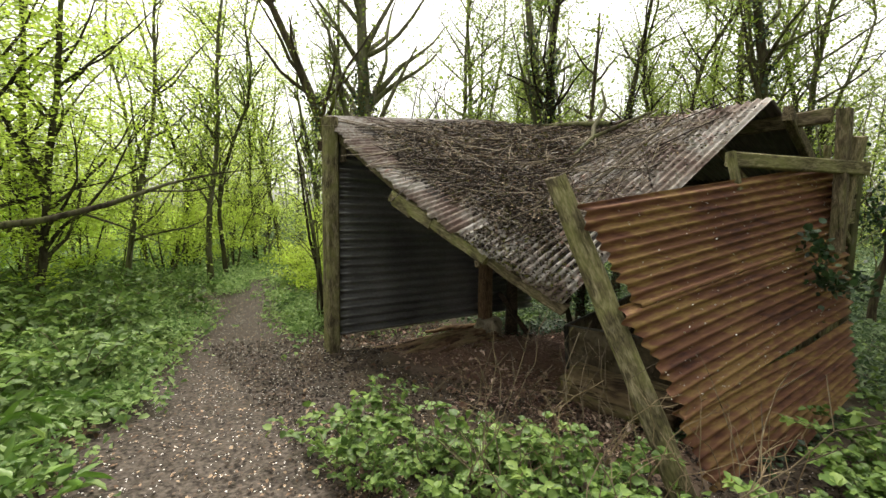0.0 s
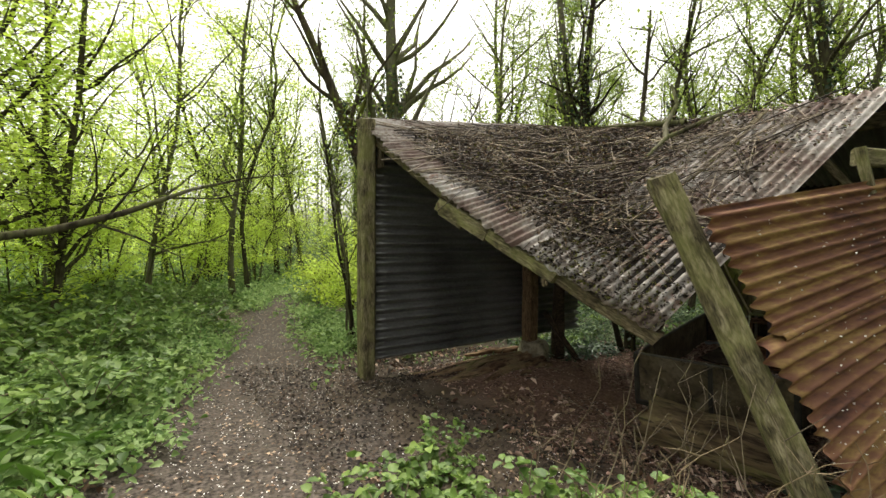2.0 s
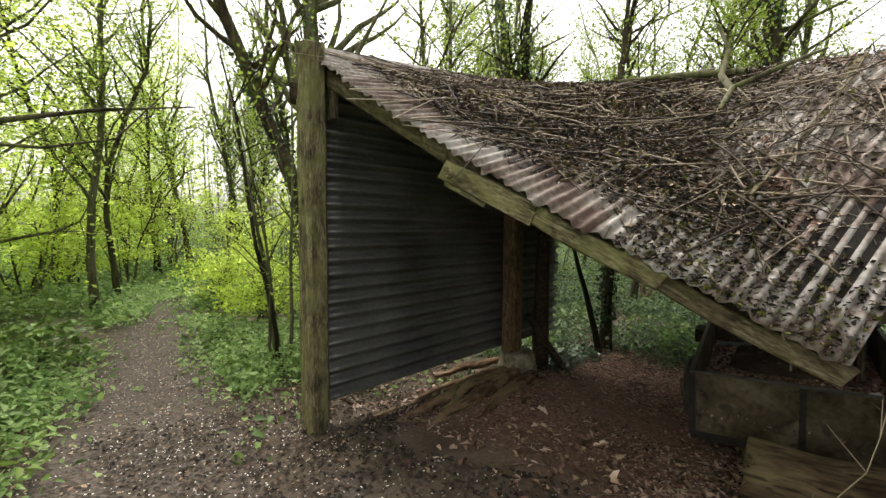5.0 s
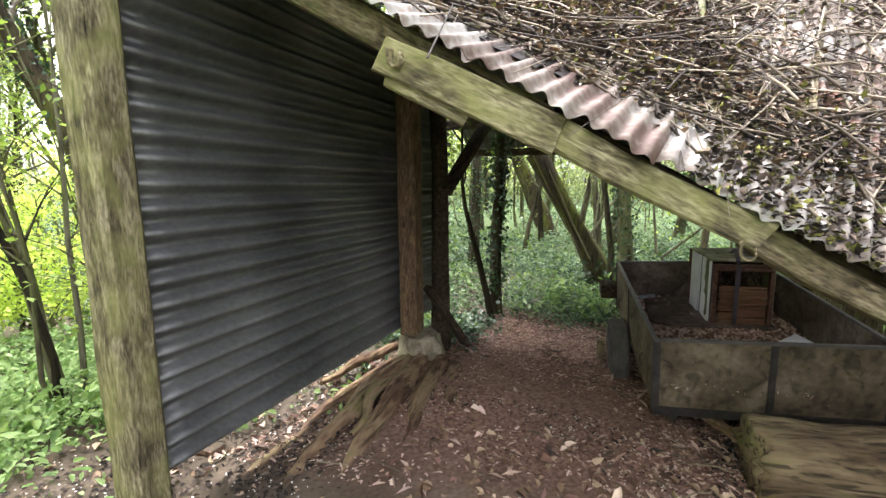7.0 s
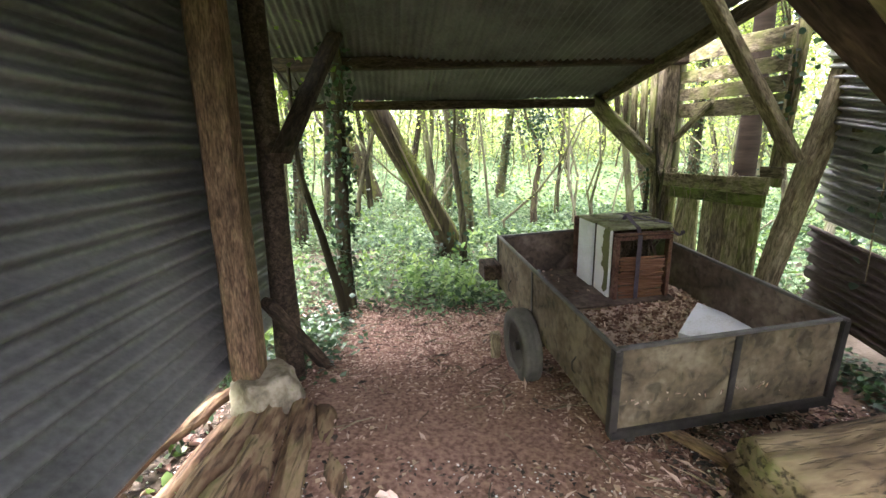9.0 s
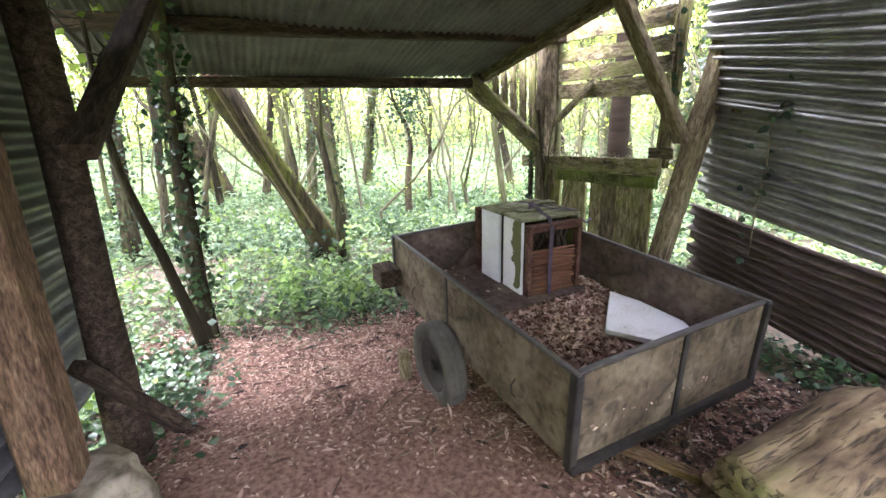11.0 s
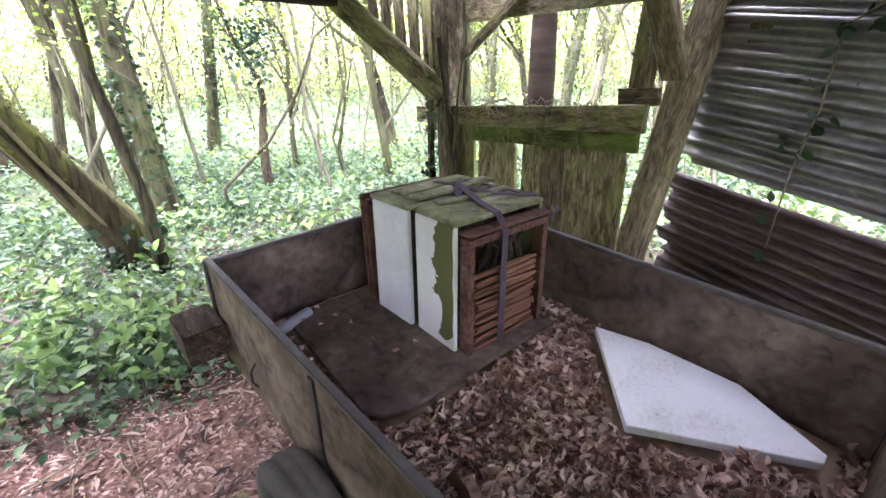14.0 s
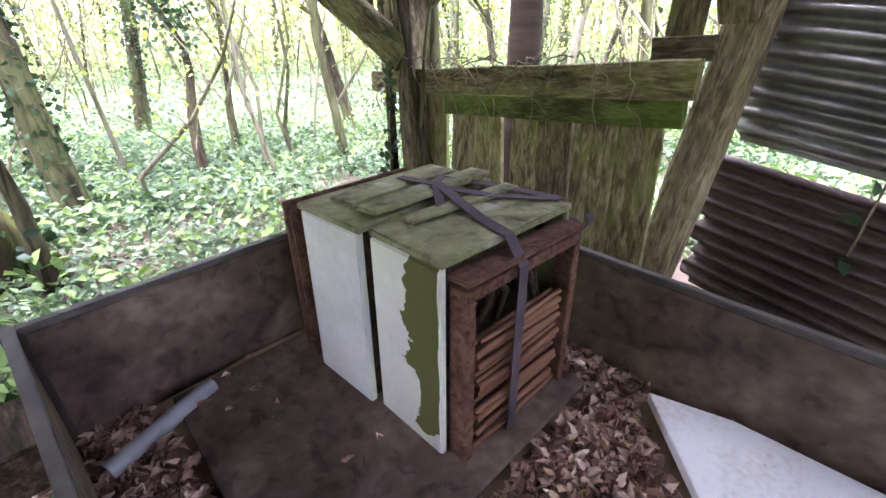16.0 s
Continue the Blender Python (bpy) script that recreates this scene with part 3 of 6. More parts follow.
shed_roof = thing("corrugated_roof", "sagging rusty corrugated iron roof covered in dead leaves", "roof", kind="")
for k in range(6):
    v0, v1 = k / 6, min(1, (k + 1) / 6 + 0.02)
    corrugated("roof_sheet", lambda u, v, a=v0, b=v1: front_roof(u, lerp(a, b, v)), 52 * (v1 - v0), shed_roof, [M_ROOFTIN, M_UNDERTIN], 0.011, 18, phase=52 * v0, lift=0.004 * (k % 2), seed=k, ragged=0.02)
for k in range(6):
    v0, v1 = k / 6, min(1, (k + 1) / 6 + 0.02)
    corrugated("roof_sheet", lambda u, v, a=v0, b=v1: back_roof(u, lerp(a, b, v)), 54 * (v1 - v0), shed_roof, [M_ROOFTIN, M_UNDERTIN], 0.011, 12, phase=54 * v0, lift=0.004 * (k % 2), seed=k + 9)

# ---- shed: posts and beams ----
timber("corner_post", (2.27, 5.40, -0.42), (2.25, 5.42, 2.62), 0.17, 0.17, M_MOSSWOOD, label="tall square timber corner post with green algae", category="post", seed=1, wear=0.008)
timber("middle_post", (4.80, 5.33, -0.27), (4.72, 5.30, 2.75), 0.19, 0.17, M_BROWNWOOD, label="square brown timber post standing on a stone", category="post", seed=2)
timber("back_post", (7.32, 1.60, -0.6), (7.36, 1.60, 2.12), 0.17, 0.17, M_OLDWOOD, label="weathered timber post at the shed's back corner", category="post", seed=4, wear=0.012)
timber("leaning_post", (5.82, 1.51, -0.6), (5.47, 1.16, 2.25), 0.145, 0.14, M_TANWOOD, label="leaning pale timber post beside the fence", category="post", seed=5, wear=0.01)
timber("leaning_post", (2.80, 1.18, -0.35), (2.57, 2.14, 1.74), 0.17, 0.15, M_MOSSWOOD, label="leaning mossy post with a split top", category="post", seed=6, wear=0.014, roll=20)
timber("brace", (5.60, 1.45, 1.06), (5.51, 2.45, 2.42), 0.12, 0.07, M_TANWOOD, label="pale sawn diagonal brace nailed to a leaning post", category="brace", seed=7)
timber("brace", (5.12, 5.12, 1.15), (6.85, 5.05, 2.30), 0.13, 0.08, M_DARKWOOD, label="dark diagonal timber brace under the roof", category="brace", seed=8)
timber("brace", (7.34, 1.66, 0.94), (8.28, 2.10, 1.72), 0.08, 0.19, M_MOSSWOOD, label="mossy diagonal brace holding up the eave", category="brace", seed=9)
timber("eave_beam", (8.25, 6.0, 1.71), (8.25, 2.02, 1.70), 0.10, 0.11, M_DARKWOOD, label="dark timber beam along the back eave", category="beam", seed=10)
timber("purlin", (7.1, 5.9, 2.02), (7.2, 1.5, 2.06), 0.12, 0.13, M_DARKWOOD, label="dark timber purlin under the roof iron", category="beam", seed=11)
timber("rafter", (8.35, 2.0, 1.74), (4.9, 1.52, 2.43), 0.08, 0.13, M_OLDWOOD, label="weathered rafter under the open end of the roof", category="beam", seed=12)
timber("front_beam", tuple(front_edge(0.02) + Vector((0.12, 0, -0.13))), tuple(front_edge(0.58) + Vector((0.12, 0, -0.075))), 0.09, 0.12, M_OLDWOOD, label="grey timber plate hung under the sagging roof edge", category="beam", seed=13)
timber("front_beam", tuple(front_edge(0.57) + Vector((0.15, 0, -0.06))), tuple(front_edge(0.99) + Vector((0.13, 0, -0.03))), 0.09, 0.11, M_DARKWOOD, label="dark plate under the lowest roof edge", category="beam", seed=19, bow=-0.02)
timber("front_board", tuple(front_edge(0.425) + Vector((0.03, 0, -0.145))), tuple(front_edge(0.60) + Vector((0.03, 0, -0.08))), 0.045, 0.12, M_MOSSWOOD, label="mossy split board nailed along the roof edge", category="board", seed=14, wear=0.014)
timber("front_board", tuple(front_edge(0.43) + Vector((0.05, 0, -0.205))), tuple(front_edge(0.51) + Vector((0.05, 0, -0.185))), 0.05, 0.06, M_MOSSWOOD, label="broken end of a mossy board", category="board", seed=17, wear=0.012)
timber("fallen_pole", tuple(front_edge(0.585) + Vector((0.06, 0, -0.082))), tuple(front_edge(0.785) + Vector((0.05, 0, -0.06))), 0.08, 0.108, M_MOSSWOOD, label="mossy fallen pole under the lowest roof edge", category="beam", seed=15, wear=0.014, bow=-0.01)
timber("fallen_pole", tuple(front_edge(0.775) + Vector((0.10, 0, -0.075))), tuple(front_edge(1.0) + Vector((0.06, 0, -0.055))), 0.07, 0.10, M_OLDWOOD, label="pale worn pole under the lowest roof edge", category="beam", seed=25, wear=0.012, bow=-0.02)
timber("plate_end", (2.16, 5.46, 2.28), (2.30, 5.72, 2.30), 0.10, 0.11, M_DARKWOOD, label="dark sawn end of a wall plate behind the corner post", category="beam", seed=16)
timber("cleat", (2.40, 5.36, 2.10), (2.40, 5.36, 2.50), 0.05, 0.09, M_OLDWOOD, label="short cleat nailed beside the corner post", category="cleat", seed=18)


def curled_strip(x, y, z, size, turn):
    """A nailed strip that hangs down and curls back up on itself."""
    bm = bmesh.new()
    rows = []
    for i in range(22):
        q = i / 21
        if q < 0.35:
            c = Vector((0, 0, size * (1.2 - q * 3.4)))
            d = Vector((0, 0, -1))
        else:
            g = (q - 0.35) / 0.65 * 3.7
            c = Vector((size * (1 - math.cos(g)) * (1 - 0.25 * q), 0.25 * size * q, -size * math.sin(g)))
            d = Vector((math.sin(g), 0, -math.cos(g)))
        up = Vector((-d.z, 0, d.x)) * 0.0022
        side = Vector((0, 0.021 * (1 - 0.55 * q * q) * (1 + 0.25 * noise.noise(Vector((q * 6, size * 90, 1)))), 0))
        rows.append([bm.verts.new(c + side + up), bm.verts.new(c - side + up), bm.verts.new(c - side - up), bm.verts.new(c + side - up)])
    for p, q in zip(rows, rows[1:]):
        for a in range(4):
            bm.faces.new((p[a], p[(a + 1) % 4], q[(a + 1) % 4], q[a]))
    bm.faces.new(rows[0])
    bm.faces.new(rows[-1])
    bmesh.ops.recalc_face_normals(bm, faces=bm.faces)
    ob = new("curled_strip", finish("curled_strip", bm, M_TANWOOD, True))
    ob.matrix_basis = pose(x, y, z, 0, 0, turn)
    tagged(ob, "pale curled strip hanging from the roof-edge beam", "strip", "curled strips")


for v, size, turn in ((0.44, 0.028, 250), (0.765, 0.026, 250)):
    p = front_edge(v)
    curled_strip(p.x - 0.005, p.y, p.z - 0.14, size, turn)


# ---- shed: iron walls ----
left_wall = thing("iron_wall_left", "dark corrugated iron wall of three lapped sheets", "wall", kind="structure")
for k in range(3):
    z0 = -0.12 + 0.89 * k
    corrugated("wall_sheet", lambda u, v, a=z0: Vector((lerp(2.36, 6.0, u), 5.45 + 0.004 * (k % 2), lerp(a, a + 0.925, v) - 0.02 * u)), 8.31, left_wall, [M_DARKTIN, M_DARKTIN], 0.033, 16, seed=20 + k)


def right_wall(x, h):
    """The leaning wall: x along it, h above its slanting foot line."""
    z = h + 0.145 * (x - 5.6)
    s = (x - 2.6) / 3.0
    lean = lerp(0.36, 0.12, min(1, max(0, s)))
    return Vector((x, lerp(1.33, 1.08, s) + lean * (z - 0.2) + (0.02 if h > 1.34 else 0), z))


right_iron = thing("iron_wall_right", "leaning rust-orange corrugated iron wall", "wall", kind="structure")
for k, (h0, h1, xa, xb, ob_lift) in enumerate(((1.32, 2.02, 2.46, 5.62, 0.0), (0.60, 1.36, 2.60, 5.66, 0.012), (-0.16, 0.53, 2.85, 5.75, 0.03))):
    corrugated("wall_sheet", lambda u, v, a=h0, b=h1, c=xa, d=xb, g=ob_lift: right_wall(lerp(c + 0.28 * (1 - v), d, u), lerp(a, b + (0.14 * max(0, 1 - 1.5 * u) if a < 0 else 0), v)) + Vector((0, g, 0)), 10, right_iron, [M_RUST, M_DARKRUST if k == 2 else M_TIN], 0.02, 22, seed=30 + k, ragged=0.03)


# ---- trailer with its load ----
CART = pose(5.29, 2.79, 0.335, -2.5, -4.6, 8.6)


def slab(sx, sy, sz, bevel=0.004, at=(0, 0, 0)):
    bm = bmesh.new()
    bmesh.ops.create_cube(bm, size=1, matrix=Matrix.Translation(at) @ Matrix.Diagonal((sx, sy, sz, 1)))
    if bevel:
        bmesh.ops.bevel(bm, geom=bm.edges[:], offset=bevel, segments=2, affect="EDGES")
    return bm


def ring_solid(profile, turns=28):
    """A solid of revolution about y from (radius, y) pairs."""
    bm = bmesh.new()
    rows = []
    for a in range(turns):
        g = 2 * math.pi * a / turns
        rows.append([bm.verts.new((r * math.cos(g), y, r * math.sin(g))) for r, y in profile])
    for a in range(turns):
        p, q = rows[a], rows[(a + 1) % turns]
        for i in range(len(profile)):
            j = (i + 1) % len(profile)
            bm.faces.new((p[i], p[j], q[j], q[i]))
    bmesh.ops.recalc_face_normals(bm, faces=bm.faces)
    return bm


def build_trailer():
    t = thing("trailer", "old two-wheeled farm trailer with weathered ply sides", "trailer", CART)
    L, W, H = 2.04, 1.29, 0.46
    for s in (-1, 1):
        part("side_panel", slab(L, 0.02, H), M_PANEL if s > 0 else M_DARKPANEL, t, "", pose(0, s * W / 2, -H / 2))
        part("top_rail", slab(L + 0.03, 0.027, 0.018, 0.003), M_EDGE, t, "dark steel edging", pose(0, s * W / 2, 0.011))
        part("end_panel", slab(0.02, W - 0.022, H), M_PANEL if s < 0 else M_DARKPANEL, t, "", pose(s * (L / 2 - 0.012), 0, -H / 2))
        part("top_rail", slab(0.027, W - 0.03, 0.018, 0.003), M_EDGE, t, "dark steel edging", pose(s * (L / 2 - 0.012), 0, 0.0105))
        part("chassis_rail", slab(L, 0.05, 0.07), M_STEEL, t, "", pose(0, s * (W / 2 - 0.12), -H - 0.06))
        for e in (-1, 1):
            part("corner_iron", slab(0.045, 0.045, H + 0.03, 0.004), M_STEEL, t, "", pose(e * (L / 2 - 0.004), s * (W / 2 - 0.004), -H / 2 - 0.005))
        for x in (-0.02,):
            part("strap", slab(0.03, 0.008, H, 0.002), M_STEEL, t, "", pose(x + 0.14, s * (W / 2 + 0.014), -H / 2))
        for x in (-0.62, 0.62):
            hk = Heap()
            hk.add(*tube([(x, s * (W / 2 + 0.012), -0.26), (x + 0.012, s * (W / 2 + 0.03), -0.30), (x, s * (W / 2 + 0.034), -0.34), (x - 0.012, s * (W / 2 + 0.02), -0.36)], [0.005] * 4, 6))
            ob = new("hook", hk.mesh("hook", M_STEEL))
            adopt(ob, t, world_of(t))
    for y in (-0.02,):
        part("strap", slab(0.008, 0.04, H, 0.002), M_STEEL, t, "", pose(-L / 2 - 0.004, y, -H / 2))
    part("bottom_rail", slab(0.05, W + 0.02, 0.05), M_STEEL, t, "", pose(-L / 2 + 0.0, 0, -H - 0.02))
    part("bottom_rail", slab(0.05, W + 0.02, 0.05), M_STEEL, t, "", pose(L / 2 - 0.0, 0, -H - 0.02))
    part("floor_panel", slab(L - 0.03, W - 0.03, 0.02), M_DARKPANEL, t, "", pose(0, 0, -H - 0.01))
    part("axle", slab(0.05, W + 0.12, 0.05), M_STEEL, t, "", pose(0.08, 0, -H - 0.10))
    timber("drawbar", (4.571, 3.138, -0.26), (3.878, 2.544, -0.355), 0.06, 0.05, M_BROWNWOOD, t, "brown timber drawbar", wear=0.004)
    part("block", slab(0.22, 0.16, 0.14, 0.008), M_DARKWOOD, t, "dark timber block at the tail corner", pose(L / 2 - 0.04, W / 2 + 0.10, -0.28))
    for s in (-1, 1):
        tyre = part("tyre", ring_solid([(0.17, -0.055), (0.235, -0.072), (0.268, -0.062), (0.278, -0.03), (0.272, -0.022), (0.278, -0.012), (0.278, 0.012), (0.272, 0.022), (0.278, 0.03), (0.268, 0.062), (0.235, 0.072), (0.17, 0.055)], 36), M_RUBBER, t, "worn black rubber tyre", pose(0.08, s * (W / 2 + 0.10), -H - 0.10), smooth=True)
        part("rim", ring_solid([(0.03, -0.03), (0.10, -0.012), (0.155, -0.05), (0.172, -0.05), (0.172, 0.05), (0.155, 0.05), (0.10, 0.012), (0.03, 0.03)], 28), M_STEEL, tyre, "rusty steel wheel rim", smooth=True)
        part("hub", ring_solid([(0.0, -0.06), (0.035, -0.055), (0.035, 0.055), (0.0, 0.06)], 14), M_STEEL, tyre)
    return t


build_trailer()


def in_cart(x, y, z):
    return CART @ Vector((x, y, z))


def prism(points, thick, wob=0.0, seed=0):
    """A flat board with the outline given, from its top down."""
    bm = bmesh.new()
    up, dn = [], []
    for x, y in points:
        up.append(bm.verts.new((x, y, 0)))
        dn.append(bm.verts.new((x, y, -thick)))
    bm.faces.new(up)
    bm.faces.new(dn[::-1])
    k = len(points)
    for i in range(k):
        bm.faces.new((up[i], dn[i], dn[(i + 1) % k], up[(i + 1) % k]))
    bmesh.ops.recalc_face_normals(bm, faces=bm.faces)
    bmesh.ops.bevel(bm, geom=bm.edges[:], offset=0.003, segments=1, affect="EDGES")
    return bm


FILL = -0.36
tagged(new("plywood_board", finish("plywood_board", prism([(0.10, -0.50), (0.95, -0.52), (0.95, 0.40), (0.21, 0.46), (0.15, 0.42), (0.11, 0.32)], 0.018), M_DARKPANEL)), "dark damp plywood board with a cut corner, in the trailer", "board").matrix_basis = CART @ pose(0.0, 0.0, FILL + 0.035, 1.0, 1.2, 0)
tagged(new("white_board", finish("white_board", prism([(-0.07, -0.55), (-0.28, -0.60), (-0.62, -0.60), (-0.90, -0.46), (-0.90, -0.42), (-0.43, -0.14)], 0.035), M_FOAM)), "dirty white foam board lying on leaves", "board").matrix_basis = CART @ pose(0, 0, FILL + 0.04, -2, 1, 0)
pipe = Heap()
pipe.add(*tube([(0, 0, 0), (0.32, 0, 0)], [0.024, 0.024], 16))
pipe.add(*tube([(0.32, 0, 0), (0.0, 0, 0)], [0.019, 0.019], 16))
tagged(new("plastic_pipe", pipe.mesh("plastic_pipe", M_PIPE)), "short grey plastic pipe in the trailer", "pipe").matrix_basis = CART @ pose(0.80, 0.60, FILL + 0.03, 0, 0, -70)


def frame_bm(y0, y1, z0, z1, x0, x1, t):
    """Four boards round an opening, facing x."""
    bm = bmesh.new()
    for (a, b, c, d) in ((y0, y1, z0, z0 + t), (y0, y1, z1 - t, z1), (y0, y0 + t, z0 + t + 0.001, z1 - t - 0.001), (y1 - t, y1, z0 + t + 0.001, z1 - t - 0.001)):
        bmesh.ops.create_cube(bm, size=1, matrix=Matrix.Translation(((x0 + x1) / 2, (a + b) / 2, (c + d) / 2)) @ Matrix.Diagonal((x1 - x0, b - a, d - c, 1)))
    bmesh.ops.bevel(bm, geom=bm.edges[:], offset=0.003, segments=1, affect="EDGES")
    return bm


def build_hive():
    """Two old hive boxes strapped together on their side, their mouth packed with reeds."""
    m = pose(5.575, 2.565, -0.045, -1.0, -2.0, 6.0)
    box = thing("hive_box", "peeling white and green hive box packed with reed sticks", "box", m)
    w, h = 0.50, 0.61
    part("left_wall", slab(0.245, 0.02, h), M_FLAKE, box, "white paint flaking off green wood", pose(0.13, w / 2 - 0.01, h / 2))
    part("right_wall", slab(0.245, 0.02, h), M_GREENPAINT, box, "", pose(0.13, -w / 2 + 0.01, h / 2))
    part("top_board", slab(0.255, w - 0.002, 0.02), M_GREENPAINT, box, "mossy green top", pose(0.13, 0, h + 0.011))
    part("bottom_board", slab(0.245, w - 0.042, 0.02), M_DARKWOOD, box, "", pose(0.13, 0, 0.011))
    part("back_board", slab(0.012, w - 0.044, h - 0.024), M_DARKWOOD, box, "", pose(0.24, 0, h / 2 + 0.01))
    part("front_frame", frame_bm(-w / 2 + 0.026, w / 2 - 0.024, 0.002, h - 0.04, -0.05, 0.006, 0.03), M_REDWOOD, box, "dark red-brown timber frame")
    part("lip_board", slab(0.075, w - 0.05, 0.014), M_REDWOOD, box, "", pose(-0.016, 0.0, h - 0.026, 0, 4, 0))
    r = rnd(5)
    for i in range(34):
        z = 0.055 + 0.36 * (i // 2) / 17 + r.uniform(-0.005, 0.005)
        h2 = Heap()
        y0 = r.uniform(-0.19, -0.17)
        rad = r.uniform(0.006, 0.0105)
        x = -0.026 + (i % 2) * 0.02 + r.uniform(-0.006, 0.006)
        h2.add(*tube([(x, y0, z + r.uniform(-0.012, 0.012)), (x + r.uniform(-0.006, 0.006), 0.0, z + r.uniform(-0.006, 0.006)), (x, r.uniform(0.16, 0.175), z + r.uniform(-0.012, 0.012))], [rad] * 3, 7))
        ob = new("stick", h2.mesh("stick", M_STICK))
        adopt(ob, box, m)
    for i in range(7):
        h2 = Heap()
        y = r.uniform(-0.16, 0.17)
        h2.add(*tube([(0.03, y, 0.37), (0.02, y + r.uniform(-0.05, 0.05), 0.46), (0.05, y + r.uniform(-0.08, 0.08), 0.54)], [0.008, 0.012, 0.005], 6))
        adopt(new("root", h2.mesh("root", M_DARKWOOD)), box, m)
    m2 = m @ pose(0.29, 0.008, 0.004, 0, 0, 2.5)
    rear = thing("hive_box", "white-painted hive box with a mossy top", "box", m2)
    part("left_wall", slab(0.25, 0.022, h), M_WHITEPAINT, rear, "chalky white paint", pose(0.125, w / 2, h / 2))
    part("right_wall", slab(0.25, 0.022, h), M_GREENPAINT, rear, "", pose(0.125, -w / 2, h / 2))
    part("top_board", slab(0.27, w + 0.03, 0.02), M_GREENPAINT, rear, "mossy green top", pose(0.125, 0, h + 0.012))
    part("bottom_board", slab(0.25, w - 0.03, 0.02), M_DARKWOOD, rear, "", pose(0.125, 0, 0.011))
    part("front_board", slab(0.015, w - 0.03, h - 0.03), M_DARKWOOD, rear, "", pose(0.02, 0, h / 2 + 0.01))
    m3 = m @ pose(0.535, 0.01, 0.0, 0, 2, 3)
    lid = thing("shutter_stack", "red-brown wooden shutters stacked behind the hive boxes", "shutters", m3)
    for i in range(3):
        part("slat", slab(0.022, w - 0.01 + 0.02 * (i % 2), 0.56 + 0.02 * i), M_REDWOOD, lid, "", pose(0.02 + 0.034 * i, 0.01 * i, 0.295 + 0.01 * i))
    board = tagged(new("loose_board", timber_mesh("loose_board", 0.46, 0.075, 0.014, M_GREENPAINT, 41)), "mossy loose board on the hive boxes", "board")
    board.matrix_basis = m @ pose(0.33, -0.24, h + 0.046, 0, 0, 93)
    for bx, by, bw, ln, rz in ((0.20, -0.235, 0.05, 0.40, 88), (0.47, -0.22, 0.09, 0.42, 94)):
        slip = tagged(new("loose_board", timber_mesh("loose_board", ln, bw, 0.011, M_GREENPAINT, 43 + int(bw * 100), 0.004)), "split weathered lath on the hive boxes", "board")
        slip.matrix_basis = m @ pose(bx, by, h + 0.03, 0, 0, rz)
    strap = thing("strap", "faded purple webbing strap round the hive boxes", "strap", m)
    for pts in ([(-0.058, 0.05, 0.02), (-0.06, 0.052, 0.33), (-0.06, 0.048, 0.572), (-0.01, 0.045, 0.634), (0.10, 0.02, 0.637), (0.30, -0.03, 0.668), (0.50, -0.05, 0.642)],
                [(0.30, -0.01, 0.668), (0.18, -0.12, 0.642), (0.04, -0.24, 0.636), (0.03, -0.262, 0.58)],
                [(0.22, 0.04, 0.642), (0.30, -0.02, 0.672), (0.36, -0.10, 0.666), (0.22, -0.20, 0.642), (0.05, -0.24, 0.637)],
                [(0.03, -0.262, 0.58), (-0.02, -0.29, 0.55), (-0.03, -0.31, 0.57), (-0.01, -0.32, 0.585)]):
        bm = bmesh.new()
        rows = []
        for i, p in enumerate(pts):
            a, b = Vector(pts[max(0, i - 1)]), Vector(pts[min(len(pts) - 1, i + 1)])
            d = (b - a).normalized()
            side = (Vector((0, 1, 0)) if abs(d.y) < 0.75 else Vector((1, 0, 0))) * 0.017
            up = d.cross(side).normalized() * 0.0015
            q = Vector(p)
            rows.append([bm.verts.new(q + side + up), bm.verts.new(q - side + up), bm.verts.new(q - side - up), bm.verts.new(q + side - up)])
        for p, q in zip(rows, rows[1:]):
            for a in range(4):
                bm.faces.new((p[a], p[(a + 1) % 4], q[(a + 1) % 4], q[a]))
        bmesh.ops.recalc_face_normals(bm, faces=bm.faces)
        part("webbing", bm, M_STRAP, strap)


build_hive()


def litter(name, place, count, size, material, label, category, seed, flat=0.75, slim=0.6, curl=0.2, full=False):
    """Scraps laid where place(r) puts them."""
    r = rnd(seed)
    pts = []
    while len(pts) < count:
        p = place(r)
        if p is not None:
            pts.append(tuple(p))
    vs, fs = blades(pts, size, r, flat, slim, curl, full)
    return stuff(name, vs, fs, material, label, category)


def cart_spot(r):
    x, y = r.uniform(-1.0, 1.0), r.uniform(-0.62, 0.62)
    d = 0.03 * noise.noise(Vector((x * 3, y * 3, 2)))
    if x > 0.08 and -0.52 < y < 0.46 and r.uniform() < 0.985 or (0.09 > x + 0.9 and y < -0.35 and r.uniform() < 0.8):
        return None
    if -0.93 < x < -0.05 and y < -0.12 and y < lerp(-0.10, -0.50, max(0, (x + 0.43) / 0.38)) and y < lerp(-0.10, -0.40, max(0, (-0.43 - x) / 0.47)):
        return None
    return in_cart(x, y, FILL + d + r.uniform(-0.01, 0.012) + (0.05 if x < -0.7 and y > -0.3 else 0))


